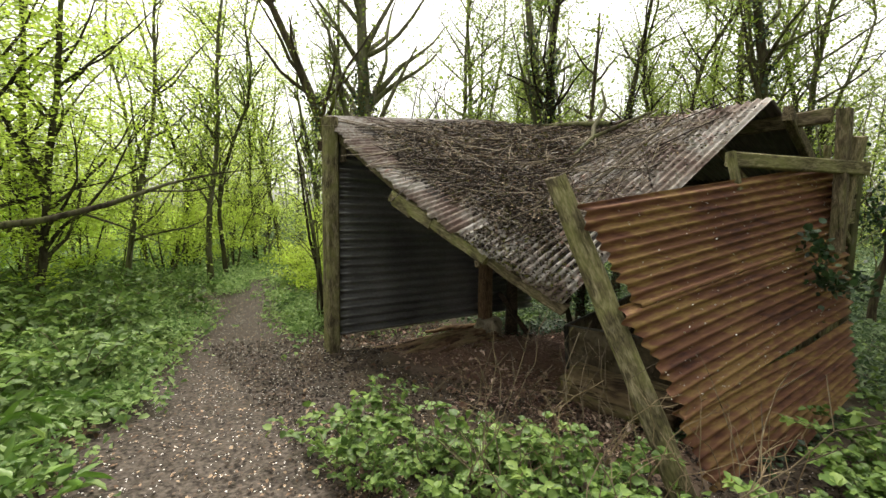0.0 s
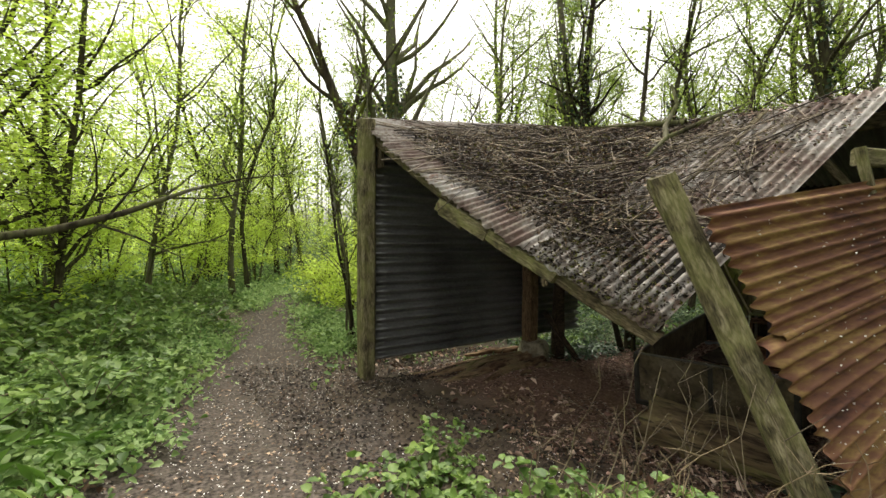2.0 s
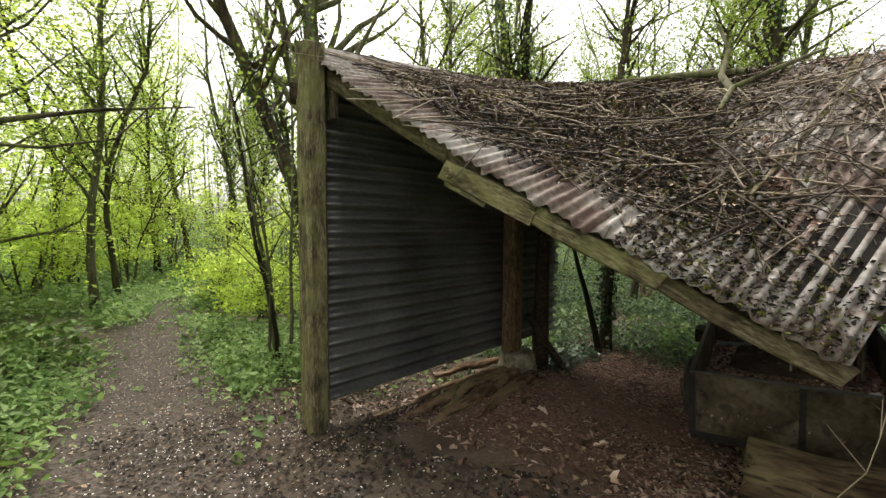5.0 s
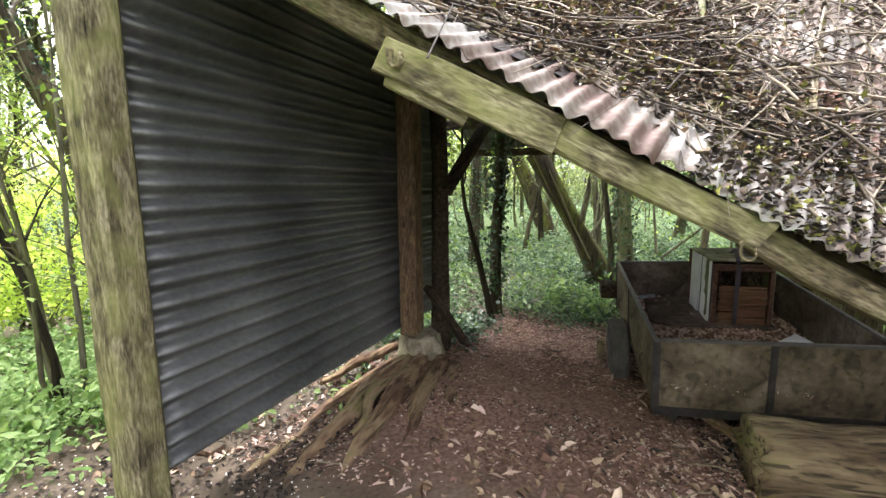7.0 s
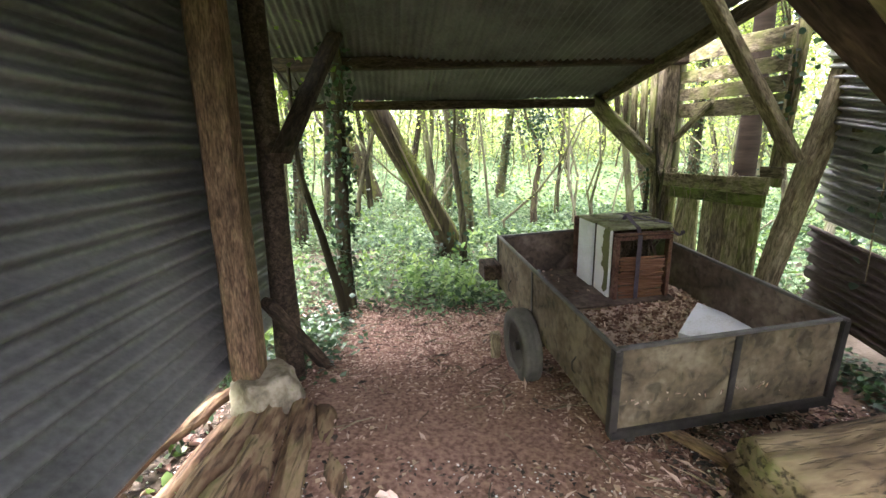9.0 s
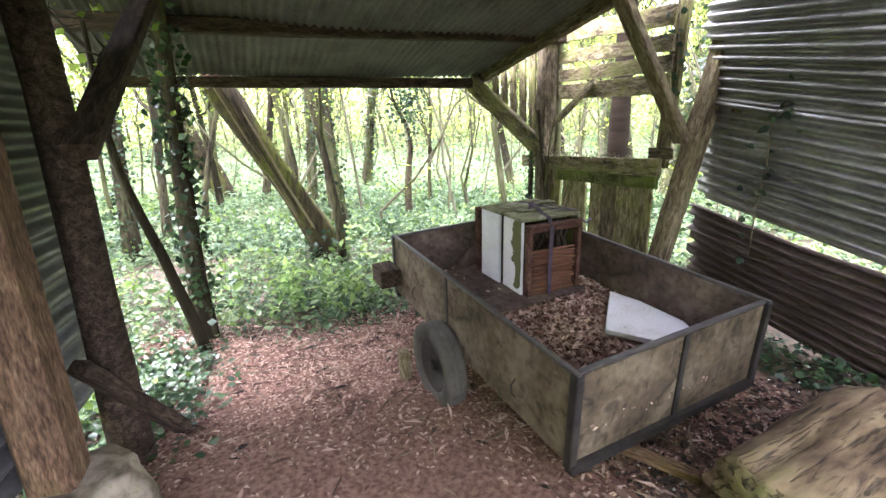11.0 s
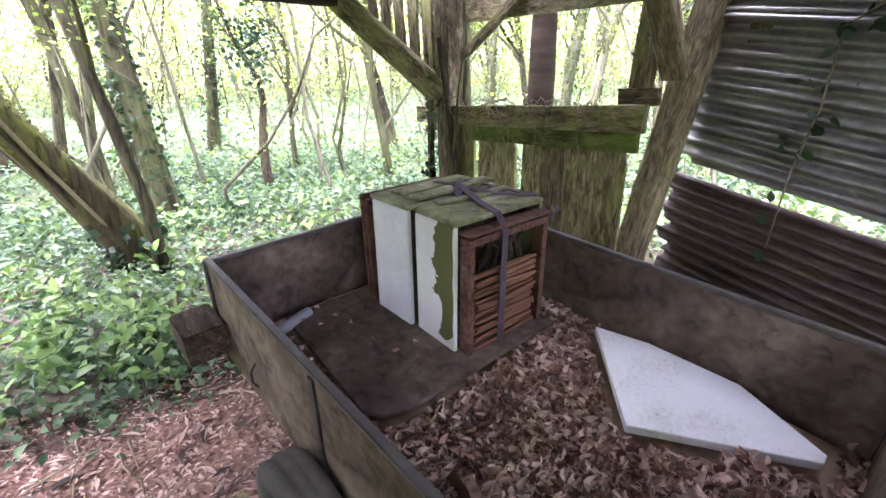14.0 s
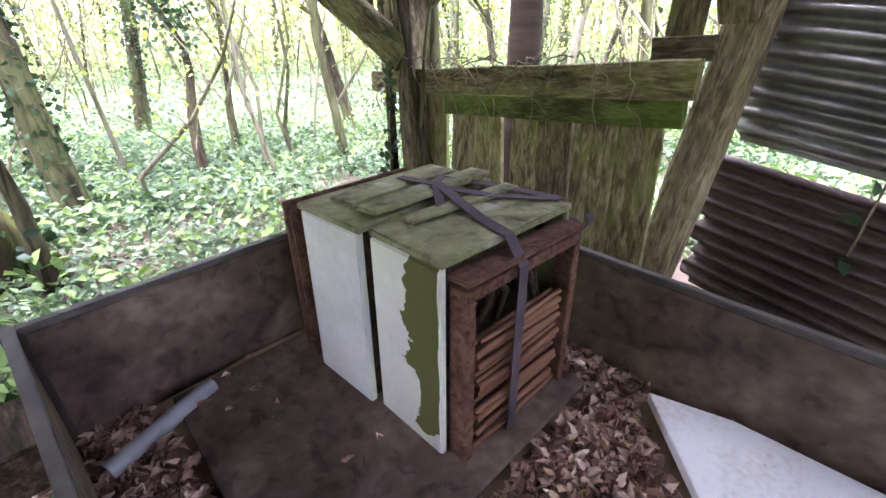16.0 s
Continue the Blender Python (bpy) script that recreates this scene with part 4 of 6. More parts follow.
litter("dead_leaves", cart_spot, 14000, 0.038, M_CARTLEAF, "brown dead leaves filling the trailer", "leaves", 11, 0.5, 0.6, 0.4, True)
bm = bmesh.new()
bmesh.ops.create_grid(bm, x_segments=24, y_segments=16, size=1, matrix=Matrix.Diagonal((1.0, 0.63, 1, 1)))
for v in bm.verts:
    v.co.z = FILL - 0.012 + 0.03 * noise.noise(Vector((v.co.x * 3, v.co.y * 3, 2)))
ob = new("leaf_mould", finish("leaf_mould", bm, M_DEADLEAF, True))
ob.matrix_basis = CART
tagged(ob, "dark rotted leaf mould in the trailer", "leaves", kind="stuff")

# ---- log, stone and roots by the posts ----
def lump(name, length, rad, material, m, seed, label, category, squash=1.0, rough=0.18, sides=56):
    """An uneven rotten log along its own y."""
    bm = bmesh.new()
    rows = []
    n = 14
    for i in range(n + 1):
        s = i / n
        row = []
        for a in range(sides):
            g = 2 * math.pi * a / sides
            d = Vector((math.cos(g), s * length / rad * 0.7, math.sin(g)))
            k = rad * (1 + rough * noise.noise(d * 1.3 + Vector((seed, 0, 0))) + rough * 0.6 * noise.noise(Vector((math.cos(g) * 4, s * 1.2, math.sin(g) * 4 + seed))) + 0.05 * noise.noise(Vector((math.cos(g) * 11, s * 1.5, math.sin(g) * 11 + seed))))
            end = 0.06 * noise.noise(d * 3 + Vector((0, seed, 0))) if i in (0, n) else 0
            row.append(bm.verts.new((k * math.cos(g), s * length + end, k * math.sin(g) * squash)))
        rows.append(row)
    for p, q in zip(rows, rows[1:]):
        for a in range(sides):
            bm.faces.new((p[a], p[(a + 1) % sides], q[(a + 1) % sides], q[a]))
    for row, y in ((rows[0], -0.01), (rows[-1], length + 0.01)):
        c = bm.verts.new((0, y, 0))
        for a in range(sides):
            bm.faces.new((row[a], row[(a + 1) % sides], c))
    bmesh.ops.recalc_face_normals(bm, faces=bm.faces)
    ob = new(name, finish(name, bm, material, True))
    ob.matrix_basis = m
    return tagged(ob, label, category)


lump("log", 1.02, 0.225, M_ROTLOG, pose(3.89, 1.82, -0.21, 0, 0, 9.5), 3, "thick rotten log lying on the ground by the trailer", "log", 0.95)
bm = bmesh.new()
bmesh.ops.create_icosphere(bm, subdivisions=4, radius=1.0)
for v in bm.verts:
    d = v.co.normalized()
    k = 1 + 0.22 * noise.noise(d * 1.6 + Vector((4, 1, 0))) + 0.12 * noise.noise(d * 4) + 0.05 * noise.noise(d * 11)
    v.co = Vector((d.x * 0.25 * k, d.y * 0.21 * k, max(-0.6, min(0.62, d.z)) * 0.27 * k))
ob = new("stone", finish("stone", bm, M_STONE, True))
ob.matrix_basis = pose(4.80, 5.24, -0.33, 0, 0, 20)
tagged(ob, "rough tan stone under a timber post", "stone")


def root(points, radii, seed):
    """A buttress of rotten wood, fluted along its length and half sunk."""
    pts, rad = [], []
    for i in range(len(points) - 1):
        for k in range(9):
            q = k / 9
            pts.append(Vector(points[i]).lerp(Vector(points[i + 1]), q))
            rad.append(lerp(radii[i], radii[i + 1], q))
    pts.append(Vector(points[-1]))
    rad.append(radii[-1])
    for i, p in enumerate(pts):
        pts[i] = p + Vector((0, 0.05 * noise.noise(Vector((i * 0.22, seed, 1))), 0.03 * noise.noise(Vector((seed, i * 0.25, 4)))))
    sides = 30
    vs, fs = tube(pts, rad, sides)
    for i, v in enumerate(vs):
        c, row, g = pts[i // sides], i // sides, 2 * math.pi * (i % sides) / sides
        k = 0.30 * noise.noise(Vector((math.cos(g) * 1.5, math.sin(g) * 1.5, row * 0.10 + seed * 3))) + 0.26 * noise.noise(Vector((math.cos(g) * 5, math.sin(g) * 5, row * 0.07 + seed))) + 0.10 * noise.noise(Vector((math.cos(g) * 12, math.sin(g) * 12, row * 0.15 + seed)))
        vs[i] = c + (v - c) * (1 + k)
    h = Heap()
    h.add(vs, fs)
    tagged(new("rotten_root", h.mesh("rotten_root", M_ROOT)), "fluted rotten root running from the post's stone", "root", group="rotten roots by the post")


for i, (p0, p1, p2, r0, r1) in enumerate((
        ((4.56, 5.36, -0.37), (3.9, 5.44, -0.40), (2.75, 5.32, -0.35), 0.06, 0.03),
        ((4.54, 5.24, -0.37), (3.8, 5.24, -0.35), (2.55, 5.04, -0.36), 0.085, 0.05),
        ((4.58, 5.10, -0.38), (3.8, 5.02, -0.34), (2.85, 4.80, -0.37), 0.10, 0.045),
        ((4.70, 4.98, -0.38), (3.9, 4.82, -0.35), (3.10, 4.58, -0.38), 0.085, 0.035),
        ((4.72, 4.88, -0.41), (4.05, 4.64, -0.37), (3.55, 4.38, -0.40), 0.065, 0.025),
        ((4.30, 5.14, -0.30), (3.8, 5.12, -0.28), (3.3, 5.0, -0.33), 0.04, 0.02),
        ((4.9, 5.48, -0.33), (4.4, 5.62, -0.32), (3.9, 5.72, -0.34), 0.035, 0.02))):
    root([p0, p1, p2], [r0, (r0 + r1) / 2 + 0.015, r1], 3 + i * 1.7)
lump("rotten_plank", 0.9, 0.07, M_ROTLOG, pose(4.3, 1.55, -0.35, 0, 0, 30), 33, "split rotten plank among ivy by the iron wall", "plank", 0.6, 0.3)

# ---- round post, strut and hook ----
h = Heap()
h.add(*rough_tube([(5.30, 5.24, -0.55), (5.32, 5.26, 0.6), (5.28, 5.25, 1.6), (5.25, 5.27, 2.75)], [0.10, 0.085, 0.08, 0.075], 18, 0.2, 5.0))
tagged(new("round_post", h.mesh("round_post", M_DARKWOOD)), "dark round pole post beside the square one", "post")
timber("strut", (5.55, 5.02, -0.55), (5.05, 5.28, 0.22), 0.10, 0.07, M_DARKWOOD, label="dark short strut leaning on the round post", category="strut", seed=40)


# ---- the boarded end ----
fence = thing("board_fence", "green-stained upright boards below two nailed rails", "fence")
r = rnd(77)
x = 7.42
while x > 5.78:
    w = r.uniform(0.12, 0.23)
    top = 0.74 + r.uniform(-0.05, 0.05)
    lean = r.uniform(-0.05, 0.05)
    timber("board", (x - w / 2, 1.56 + r.uniform(-0.012, 0.012), -0.62), (x - w / 2 + lean, 1.56 + r.uniform(-0.012, 0.012), top), w - 0.004, 0.024, M_FENCE if r.uniform() < 0.75 else M_OLDWOOD, fence, seed=int(r.integers(9999)), wear=0.011, roll=r.uniform(-4, 4))
    x -= w
timber("rail", (7.78, 1.625, 0.79), (5.62, 1.62, 0.865), 0.045, 0.135, M_FENCE, fence, "grey-green rail", seed=51)
timber("rail", (6.95, 1.66, 0.70), (5.66, 1.60, 0.745), 0.035, 0.105, M_GREENWOOD, fence, "bright green algae-covered rail", seed=52)
for i, (za, zb, hh) in enumerate(((1.53, 1.48, 0.145), (1.69, 1.63, 0.12), (1.87, 1.77, 0.12), (2.10, 1.96, 0.15))):
    timber("board", (7.36, 1.50, za), (5.72, 1.50, zb), 0.025, hh, M_FENCE, fence, "weathered level board", seed=60 + i)
for i in range(6):
    timber("board", (7.44 + 0.125 * i, 1.58 + 0.055 * i, 0.99 + 0.11 * i), (7.45 + 0.125 * i, 1.60 + 0.055 * i, 2.06 - 0.055 * i), 0.138, 0.022, M_FENCE, fence, seed=70 + i)
for i, (x0, y0, x1, y1, z1, rad) in enumerate(((7.46, 1.56, 7.42, 1.58, 2.0, 0.05), (7.22, 1.50, 7.30, 1.49, 2.1, 0.045), (7.52, 1.66, 7.60, 1.62, 1.5, 0.03), (7.16, 1.66, 7.34, 1.70, 1.35, 0.022), (7.20, 1.67, 7.05, 1.68, 1.2, 0.012))):
    h = Heap()
    h.add(*rough_tube([(x0, y0, -0.65), (x0 + 0.02, y0, 0.4), (lerp(x0, x1, 0.6), lerp(y0, y1, 0.6), 1.0), (x1, y1, z1)], [rad * 1.2, rad, rad * 0.95, rad * 0.8], 10, 0.25, i * 3.0, 4))
    tagged(new("pole", h.mesh("pole", M_BARK)), "rough bark-covered pole against the back post", "pole", group="poles at the back corner")
timber("upright_plank", (5.80, 1.44, 0.85), (5.72, 1.42, 2.22), 0.13, 0.035, M_FENCE, label="upright plank nailed behind the fence rail", category="plank", seed=75)
timber("short_board", (5.87, 1.50, 0.96), (5.64, 1.50, 0.965), 0.03, 0.085, M_OLDWOOD, fence, seed=76)
timber("small_brace", (7.28, 1.52, 1.22), (6.62, 1.52, 1.58), 0.04, 0.07, M_MOSSWOOD, label="small slanting brace under the level boards", category="brace", seed=78)
timber("cross_beam", (4.18, 1.68, 1.98), (5.55, 1.10, 1.96), 0.09, 0.12, M_MOSSWOOD, label="mossy level beam above the rusty wall", category="beam", seed=79)
timber("ridge_beam", (5.18, 5.6, 2.72), (5.20, 1.28, 2.42), 0.09, 0.13, M_OLDWOOD, label="weathered beam under the ridge of the roof", category="beam", seed=80, bow=-0.16)
timber("stub_post", (5.34, 1.20, 1.2), (5.32, 1.22, 2.48), 0.12, 0.10, M_OLDWOOD, label="weathered stub post at the collapsed end", category="post", seed=81)
timber("stub_post", (4.18, 1.60, 1.72), (4.14, 1.66, 2.04), 0.07, 0.06, M_MOSSWOOD, label="short mossy stub nailed to the beam", category="post", seed=82)

# ---- trees ----
def grow(seed, height, rad, limbs, spread, lean=(0, 0), twigs=4, fork=0.35, bend=0.25, sides=8):
    """A tree's wood as a Heap, and the ends of its twigs."""
    r = rnd(seed)
    wood = Heap()
    tips = []
    n = 9
    base = Vector((0, 0, -0.25))
    trunk = []
    for i in range(n + 1):
        s = i / n
        trunk.append(base + Vector((lean[0] * s * height + bend * noise.noise(Vector((s * 2.5, seed, 0.3))) * s * 2, lean[1] * s * height + bend * noise.noise(Vector((seed, s * 2.5, 4.3))) * s * 2, s * (height + 0.25))))
    rr = [rad * (1.25 if i == 0 else 1) * (1 - 0.85 * i / n) + 0.006 for i in range(n + 1)]
    wood.add(*(rough_tube(trunk, rr, sides, 0.14, seed, 4) if sides > 8 else tube(trunk, rr, sides)))
    for k in range(limbs):
        s = r.uniform(fork, 0.97)
        i = min(n - 1, int(s * n))
        p = trunk[i].lerp(trunk[i + 1], s * n - i)
        g = r.uniform(0, 2 * math.pi)
        ln = spread * (1.15 - 0.6 * s) * r.uniform(0.6, 1.2)
        d = Vector((math.cos(g), math.sin(g), r.uniform(0.45, 1.5))).normalized()
        pts = [p]
        for q in range(5):
            d = (d + Vector((r.uniform(-0.3, 0.3), r.uniform(-0.3, 0.3), r.uniform(-0.12, 0.25)))).normalized()
            pts.append(pts[-1] + d * ln / 5)
        rr = rad * (1 - 0.8 * s) * 0.5 + 0.006
        wood.add(*tube(pts, [rr * (1 - 0.17 * q) + 0.002 for q in range(6)], 5))
        for j in range(twigs):
            q = r.integers(1, 5)
            o = pts[q]
            e = Vector((r.uniform(-1, 1), r.uniform(-1, 1), r.uniform(-0.2, 0.7))).normalized()
            tl = ln * r.uniform(0.25, 0.5)
            mid = o + e * tl * 0.5 + Vector((r.uniform(-1, 1), r.uniform(-1, 1), r.uniform(-1, 1))) * tl * 0.12
            end = o + e * tl
            wood.add(*tube([o, mid, end], [0.008, 0.005, 0.002], 4))
            tips += [mid, end, o.lerp(mid, 0.6)]
        tips.append(pts[-1])
    return wood, tips, trunk


def crown(tips, per, spread, size, r, flat=0.5, squash=0.5):
    c = np.array([tuple(t) for t in tips])
    c = np.repeat(c, per, 0) + r.normal(size=(len(c) * per, 3)) * np.array([spread, spread, spread * squash])
    return blades(c, size, r, flat, 0.65, 0.1)


def ivy_on(trunk, rad, z0, z1, count, r, thick=0.06):
    pts = []
    ys = [t.z for t in trunk]
    for _ in range(count):
        z = r.uniform(z0, z1)
        i = max(0, min(len(trunk) - 2, sum(1 for q in ys if q <= z) - 1))
        s = (z - ys[i]) / (ys[i + 1] - ys[i])
        p = trunk[i].lerp(trunk[i + 1], s)
        g = r.uniform(0, 2 * math.pi)
        d = rad + abs(r.normal()) * thick
        pts.append((p.x + d * math.cos(g), p.y + d * math.sin(g), z))
    return blades(pts, 0.07, r, 0.25, 0.85, 0.1)


def make_tree(name, seed, height, rad, limbs, spread, per, leafsize, leafspread, leafmat, label, bark=None, ivy=0, flat=0.5, squash=0.5, **kw):
    t = thing(name, label, "tree")
    r = rnd(seed + 500)
    wood, tips, trunk = grow(seed, height, rad, limbs, spread, **kw)
    adopt(new("trunk", wood.mesh("trunk", bark or M_BARK)), t, Matrix.Identity(4))
    if per:
        vs, fs = crown(tips, per, leafspread, leafsize, r, flat, squash)
        adopt(new("crown", np_mesh("crown", vs, fs, leafmat)), t, Matrix.Identity(4))
    if ivy:
        vs, fs = ivy_on(trunk, rad * 0.8, 0.2, height * 0.55, ivy, r)
        tagged(adopt(new("ivy", np_mesh("ivy", vs, fs, M_IVY)), t, Matrix.Identity(4)), "dark climbing ivy")
    return t


def stand(t, x, y, rz=0.0, s=1.0, tilt=0.0):
    t.matrix_basis = pose(x, y, ground_z(x, y), tilt, 0, rz) @ Matrix.Scale(s, 4)
    return t


SLIM = "slim woodland tree with sparse young leaves"
slims = [make_tree("slim_tree", 100 + i, 9.5 + i % 3 * 1.5, 0.065 + 0.015 * (i % 3), 24, 2.4, 10, 0.07, 0.25, M_LEAF, SLIM, twigs=7, fork=0.22, bend=1.2) for i in range(5)]
ivied = [make_tree("ivied_tree", 130 + i, 11, 0.125, 18, 2.4, 7, 0.075, 0.25, M_LEAF, "tall tree with an ivy-covered trunk", ivy=1100, twigs=4, fork=0.35, bend=0.4) for i in range(2)]
brights = [make_tree("beech_tree", 150 + i, 8.0 + i, 0.065, 26, 2.6, 14, 0.085, 0.32, M_BRIGHTLEAF, "young beech in bright spring leaf", twigs=5, fork=0.12, bend=0.4, flat=0.75, squash=0.22) for i in range(3)]

placed = []


def plant(kind, x, y, rz, s):
    src = kind
    if src["used"] if "used" in src else False:
        return copy_thing(src, pose(x, y, ground_z(x, y), 7 * math.sin(3.7 * x + y), 7 * math.sin(2.3 * y + x), rz) @ Matrix.Scale(s, 4))
    src["used"] = 1
    return stand(src, x, y, rz, s)


for x, y, k, s in ((9.84, 8.49, 0, 1.1), (10.06, 12.44, 1, 1.0), (13.5, 3.9, 1, 0.9), (16.8, 2.15, 0, 1.0), (10.3, 6.6, 0, 0.8)):
    plant(ivied[k], x, y, 40 * x, s)
    placed.append((x, y))
r = rnd(2024)
for x, y, k, s in ((8.9, 3.75, 0, 0.8), (14.1, 14.2, 1, 1.0), (12.5, 11.5, 2, 0.9), (16.0, 8.2, 3, 1.0), (2.14, 12.82, 4, 0.9), (2.7, 13.9, 1, 0.8), (5.8, 19.1, 2, 1.1), (2.1, 15.9, 3, 1.0), (13.2, 1.2, 0, 0.9), (8.7, -1.6, 2, 0.8), (10.4, -2.2, 3, 0.9)):
    plant(slims[k], x, y, 55 * x, s)
    placed.append((x, y))


def free(x, y, d):
    if 0.8 < x < 9.3 and 0.2 < y < 7.2 or path_gap(x, y) < 1.6 or math.hypot(x, y) < 3.5 or (x < 2.2 and y < 7 and x > -3):
        return False
    return all(math.hypot(x - a, y - b) > d for a, b in placed)


n = 0
while n < 84:
    a, d = radians(r.uniform(-25, 185)), 6 + 26 * r.uniform(0, 1) ** 0.75
    x, y = 3 + d * math.sin(a), 3 + d * math.cos(a)
    if not free(x, y, 1.3) or (x < 2.5 + 0.16 * y and y > 4):
        continue
    placed.append((x, y))
    plant(slims[n % 5] if n % 6 else ivied[n % 2], x, y, r.uniform(0, 360), r.uniform(0.75, 1.25))
    n += 1
n = 0
while n < 16:
    a, d = radians(r.uniform(36, 74)), r.uniform(10, 22)
    x, y = d * math.sin(a), d * math.cos(a)
    if not free(x, y, 0.9):
        continue
    placed.append((x, y))
    plant(slims[n % 5], x, y, r.uniform(0, 360), r.uniform(0.8, 1.2))
    n += 1
n = 0
while n < 4:
    x, y = r.uniform(-9, 3.0), r.uniform(4.5, 26)
    if not free(x, y, 1.7) or x > -1.6 + 0.13 * y:
        continue
    placed.append((x, y))
    plant(brights[n % 3], x, y, r.uniform(0, 360), r.uniform(0.75, 1.15))
    n += 1
for x, y, k, s in ((5.6, 24, 0, 1.0), (4.6, 18.5, 1, 0.8), (7.5, 27, 2, 1.0), (-1.5, 7.4, 0, 0.75), (-0.9, 9.4, 1, 0.9), (0.3, 11.6, 2, 0.8), (-1.2, 12.5, 0, 1.0), (0.9, 15.5, 1, 0.95), (2.2, 18.5, 2, 1.0), (-2.6, 9.0, 2, 0.9), (4.4, 21.0, 0, 1.0)):
    plant(brights[k], x, y, 30 * x, s)

# single trees close by
stand(make_tree("forked_oak", 201, 10.0, 0.24, 22, 3.2, 4, 0.08, 0.25, M_LEAF, "thick old tree behind the shed with ivy", ivy=1400, sides=16, twigs=5, fork=0.3, bend=0.3), 5.06, 9.77, 0)
stand(make_tree("leaning_oak", 202, 8.5, 0.17, 16, 2.4, 3, 0.08, 0.25, M_LEAF, "leaning mossy tree behind the shed", bark=M_MOSSBARK, ivy=700, sides=14, lean=(-0.36, 0.25), twigs=4, fork=0.4), 5.45, 9.0, 0)
stand(make_tree("ringed_tree", 203, 9.0, 0.125, 14, 2.4, 4, 0.08, 0.25, M_LEAF, "straight tree with ringed red-brown bark", bark=M_CHERRYBARK, twigs=4, fork=0.5, bend=0.08, sides=16), 7.25, 0.72, 0)
stand(make_tree("ivy_sapling", 204, 5.5, 0.085, 8, 1.2, 4, 0.07, 0.2, M_LEAF, "slender trunk with hanging ivy at the shed's back", ivy=750, sides=12, twigs=3, fork=0.6, bend=0.15), 7.0, 5.15, 0)
stand(make_tree("leaning_sapling", 205, 2.4, 0.05, 3, 0.6, 2, 0.07, 0.2, M_LEAF, "thin leaning sapling at the shed's back", lean=(-0.28, 0.1), twigs=2, fork=0.7, bend=0.1), 6.75, 5.1, 0)

snag = stand(make_tree("ivied_snag", 206, 2.7, 0.085, 5, 0.8, 2, 0.07, 0.2, M_LEAF, "short dead snag with an ivy-grown top", bark=M_MOSSBARK, sides=12, twigs=3, fork=0.6, bend=0.3), 11.86, 2.04, 0)
r = rnd(207)
snag_top = [(11.86 + r.normal() * 0.2, 2.04 + r.normal() * 0.2, 1.55 + r.normal() * 0.3) for _ in range(420)]
tagged(adopt(new("ivy", np_mesh("ivy", *blades(snag_top, 0.08, r, 0.4, 0.85), M_IVY)), snag, Matrix.Identity(4)), "dark climbing ivy")
lean = thing("mossy_tree", "leaning moss-green tree in the wood", "tree")
h = Heap()
h.add(*rough_tube([(16.55, 5.9, -0.9), (16.5, 6.05, -0.5), (16.45, 6.6, 0.8), (16.4, 7.3, 2.4), (16.3, 8.4, 4.6)], [0.42, 0.3, 0.25, 0.22, 0.16], 18, 0.25, 8.0))
adopt(new("trunk", h.mesh("trunk", M_MOSSBARK)), lean, Matrix.Identity(4))
for i in range(4):
    h = Heap()
    o = Vector((16.35, 7.6 + 0.22 * i, 3.0 + 0.45 * i))
    g = 1.7 * i
    h.add(*tube([o, o + Vector((math.cos(g) * 0.6, math.sin(g) * 0.6, 0.7)), o + Vector((math.cos(g) * 1.3, math.sin(g) * 1.3, 2.0))], [0.07, 0.045, 0.01], 7))
    adopt(new("limb", h.mesh("limb", M_MOSSBARK)), lean, Matrix.Identity(4))

# the broken, leaning trunk behind the shed
h = Heap()
h.add(*rough_tube([(9.35, 3.85, -0.75), (9.15, 3.98, -0.25), (8.98, 4.25, 0.35), (8.8, 4.6, 1.0), (8.62, 4.98, 1.72)], [0.26, 0.18, 0.155, 0.145, 0.15], 26, 0.3, 3.0))
t = thing("broken_tree", "leaning broken tree trunk with moss and dead ivy stems", "tree")
adopt(new("trunk", h.mesh("trunk", M_MOSSBARK)), t, Matrix.Identity(4))
r = rnd(9)
h = Heap()
for i in range(26):
    g = r.uniform(0, 6.3)
    pts = []
    for s in np.linspace(0.05, 1, 8):
        c = Vector((lerp(9.2, 8.62, s), lerp(3.92, 4.98, s), lerp(-0.4, 1.72, s)))
        a = g + 1.2 * s + 0.3 * noise.noise(Vector((s * 3, i, 0)))
        pts.append(c + Vector((math.cos(a), math.sin(a) * 0.8, 0.3 * math.sin(a))) * 0.17)
    h.add(*tube(pts, [r.uniform(0.007, 0.02)] * 8, 6))
adopt(new("dead_stem", h.mesh("dead_stem", M_TWIG)), t, Matrix.Identity(4))
c = []
for i in range(260):
    c.append((9.15 + r.normal() * 0.16, 3.95 + r.normal() * 0.16, -0.45 + abs(r.normal()) * 0.22))
tufts = []
for i in range(2200):
    q = r.uniform(0.02, 0.8)
    g = r.normal() * 0.8 + 5.6
    tufts.append((lerp(9.2, 8.66, q) + 0.17 * math.cos(g), lerp(3.92, 4.9, q) + 0.17 * math.sin(g), lerp(-0.45, 1.6, q) + r.normal() * 0.05))
adopt(new("moss", np_mesh("moss", *blades(tufts, 0.035, r, 0.3, 0.5), M_MOSS)), t, Matrix.Identity(4))
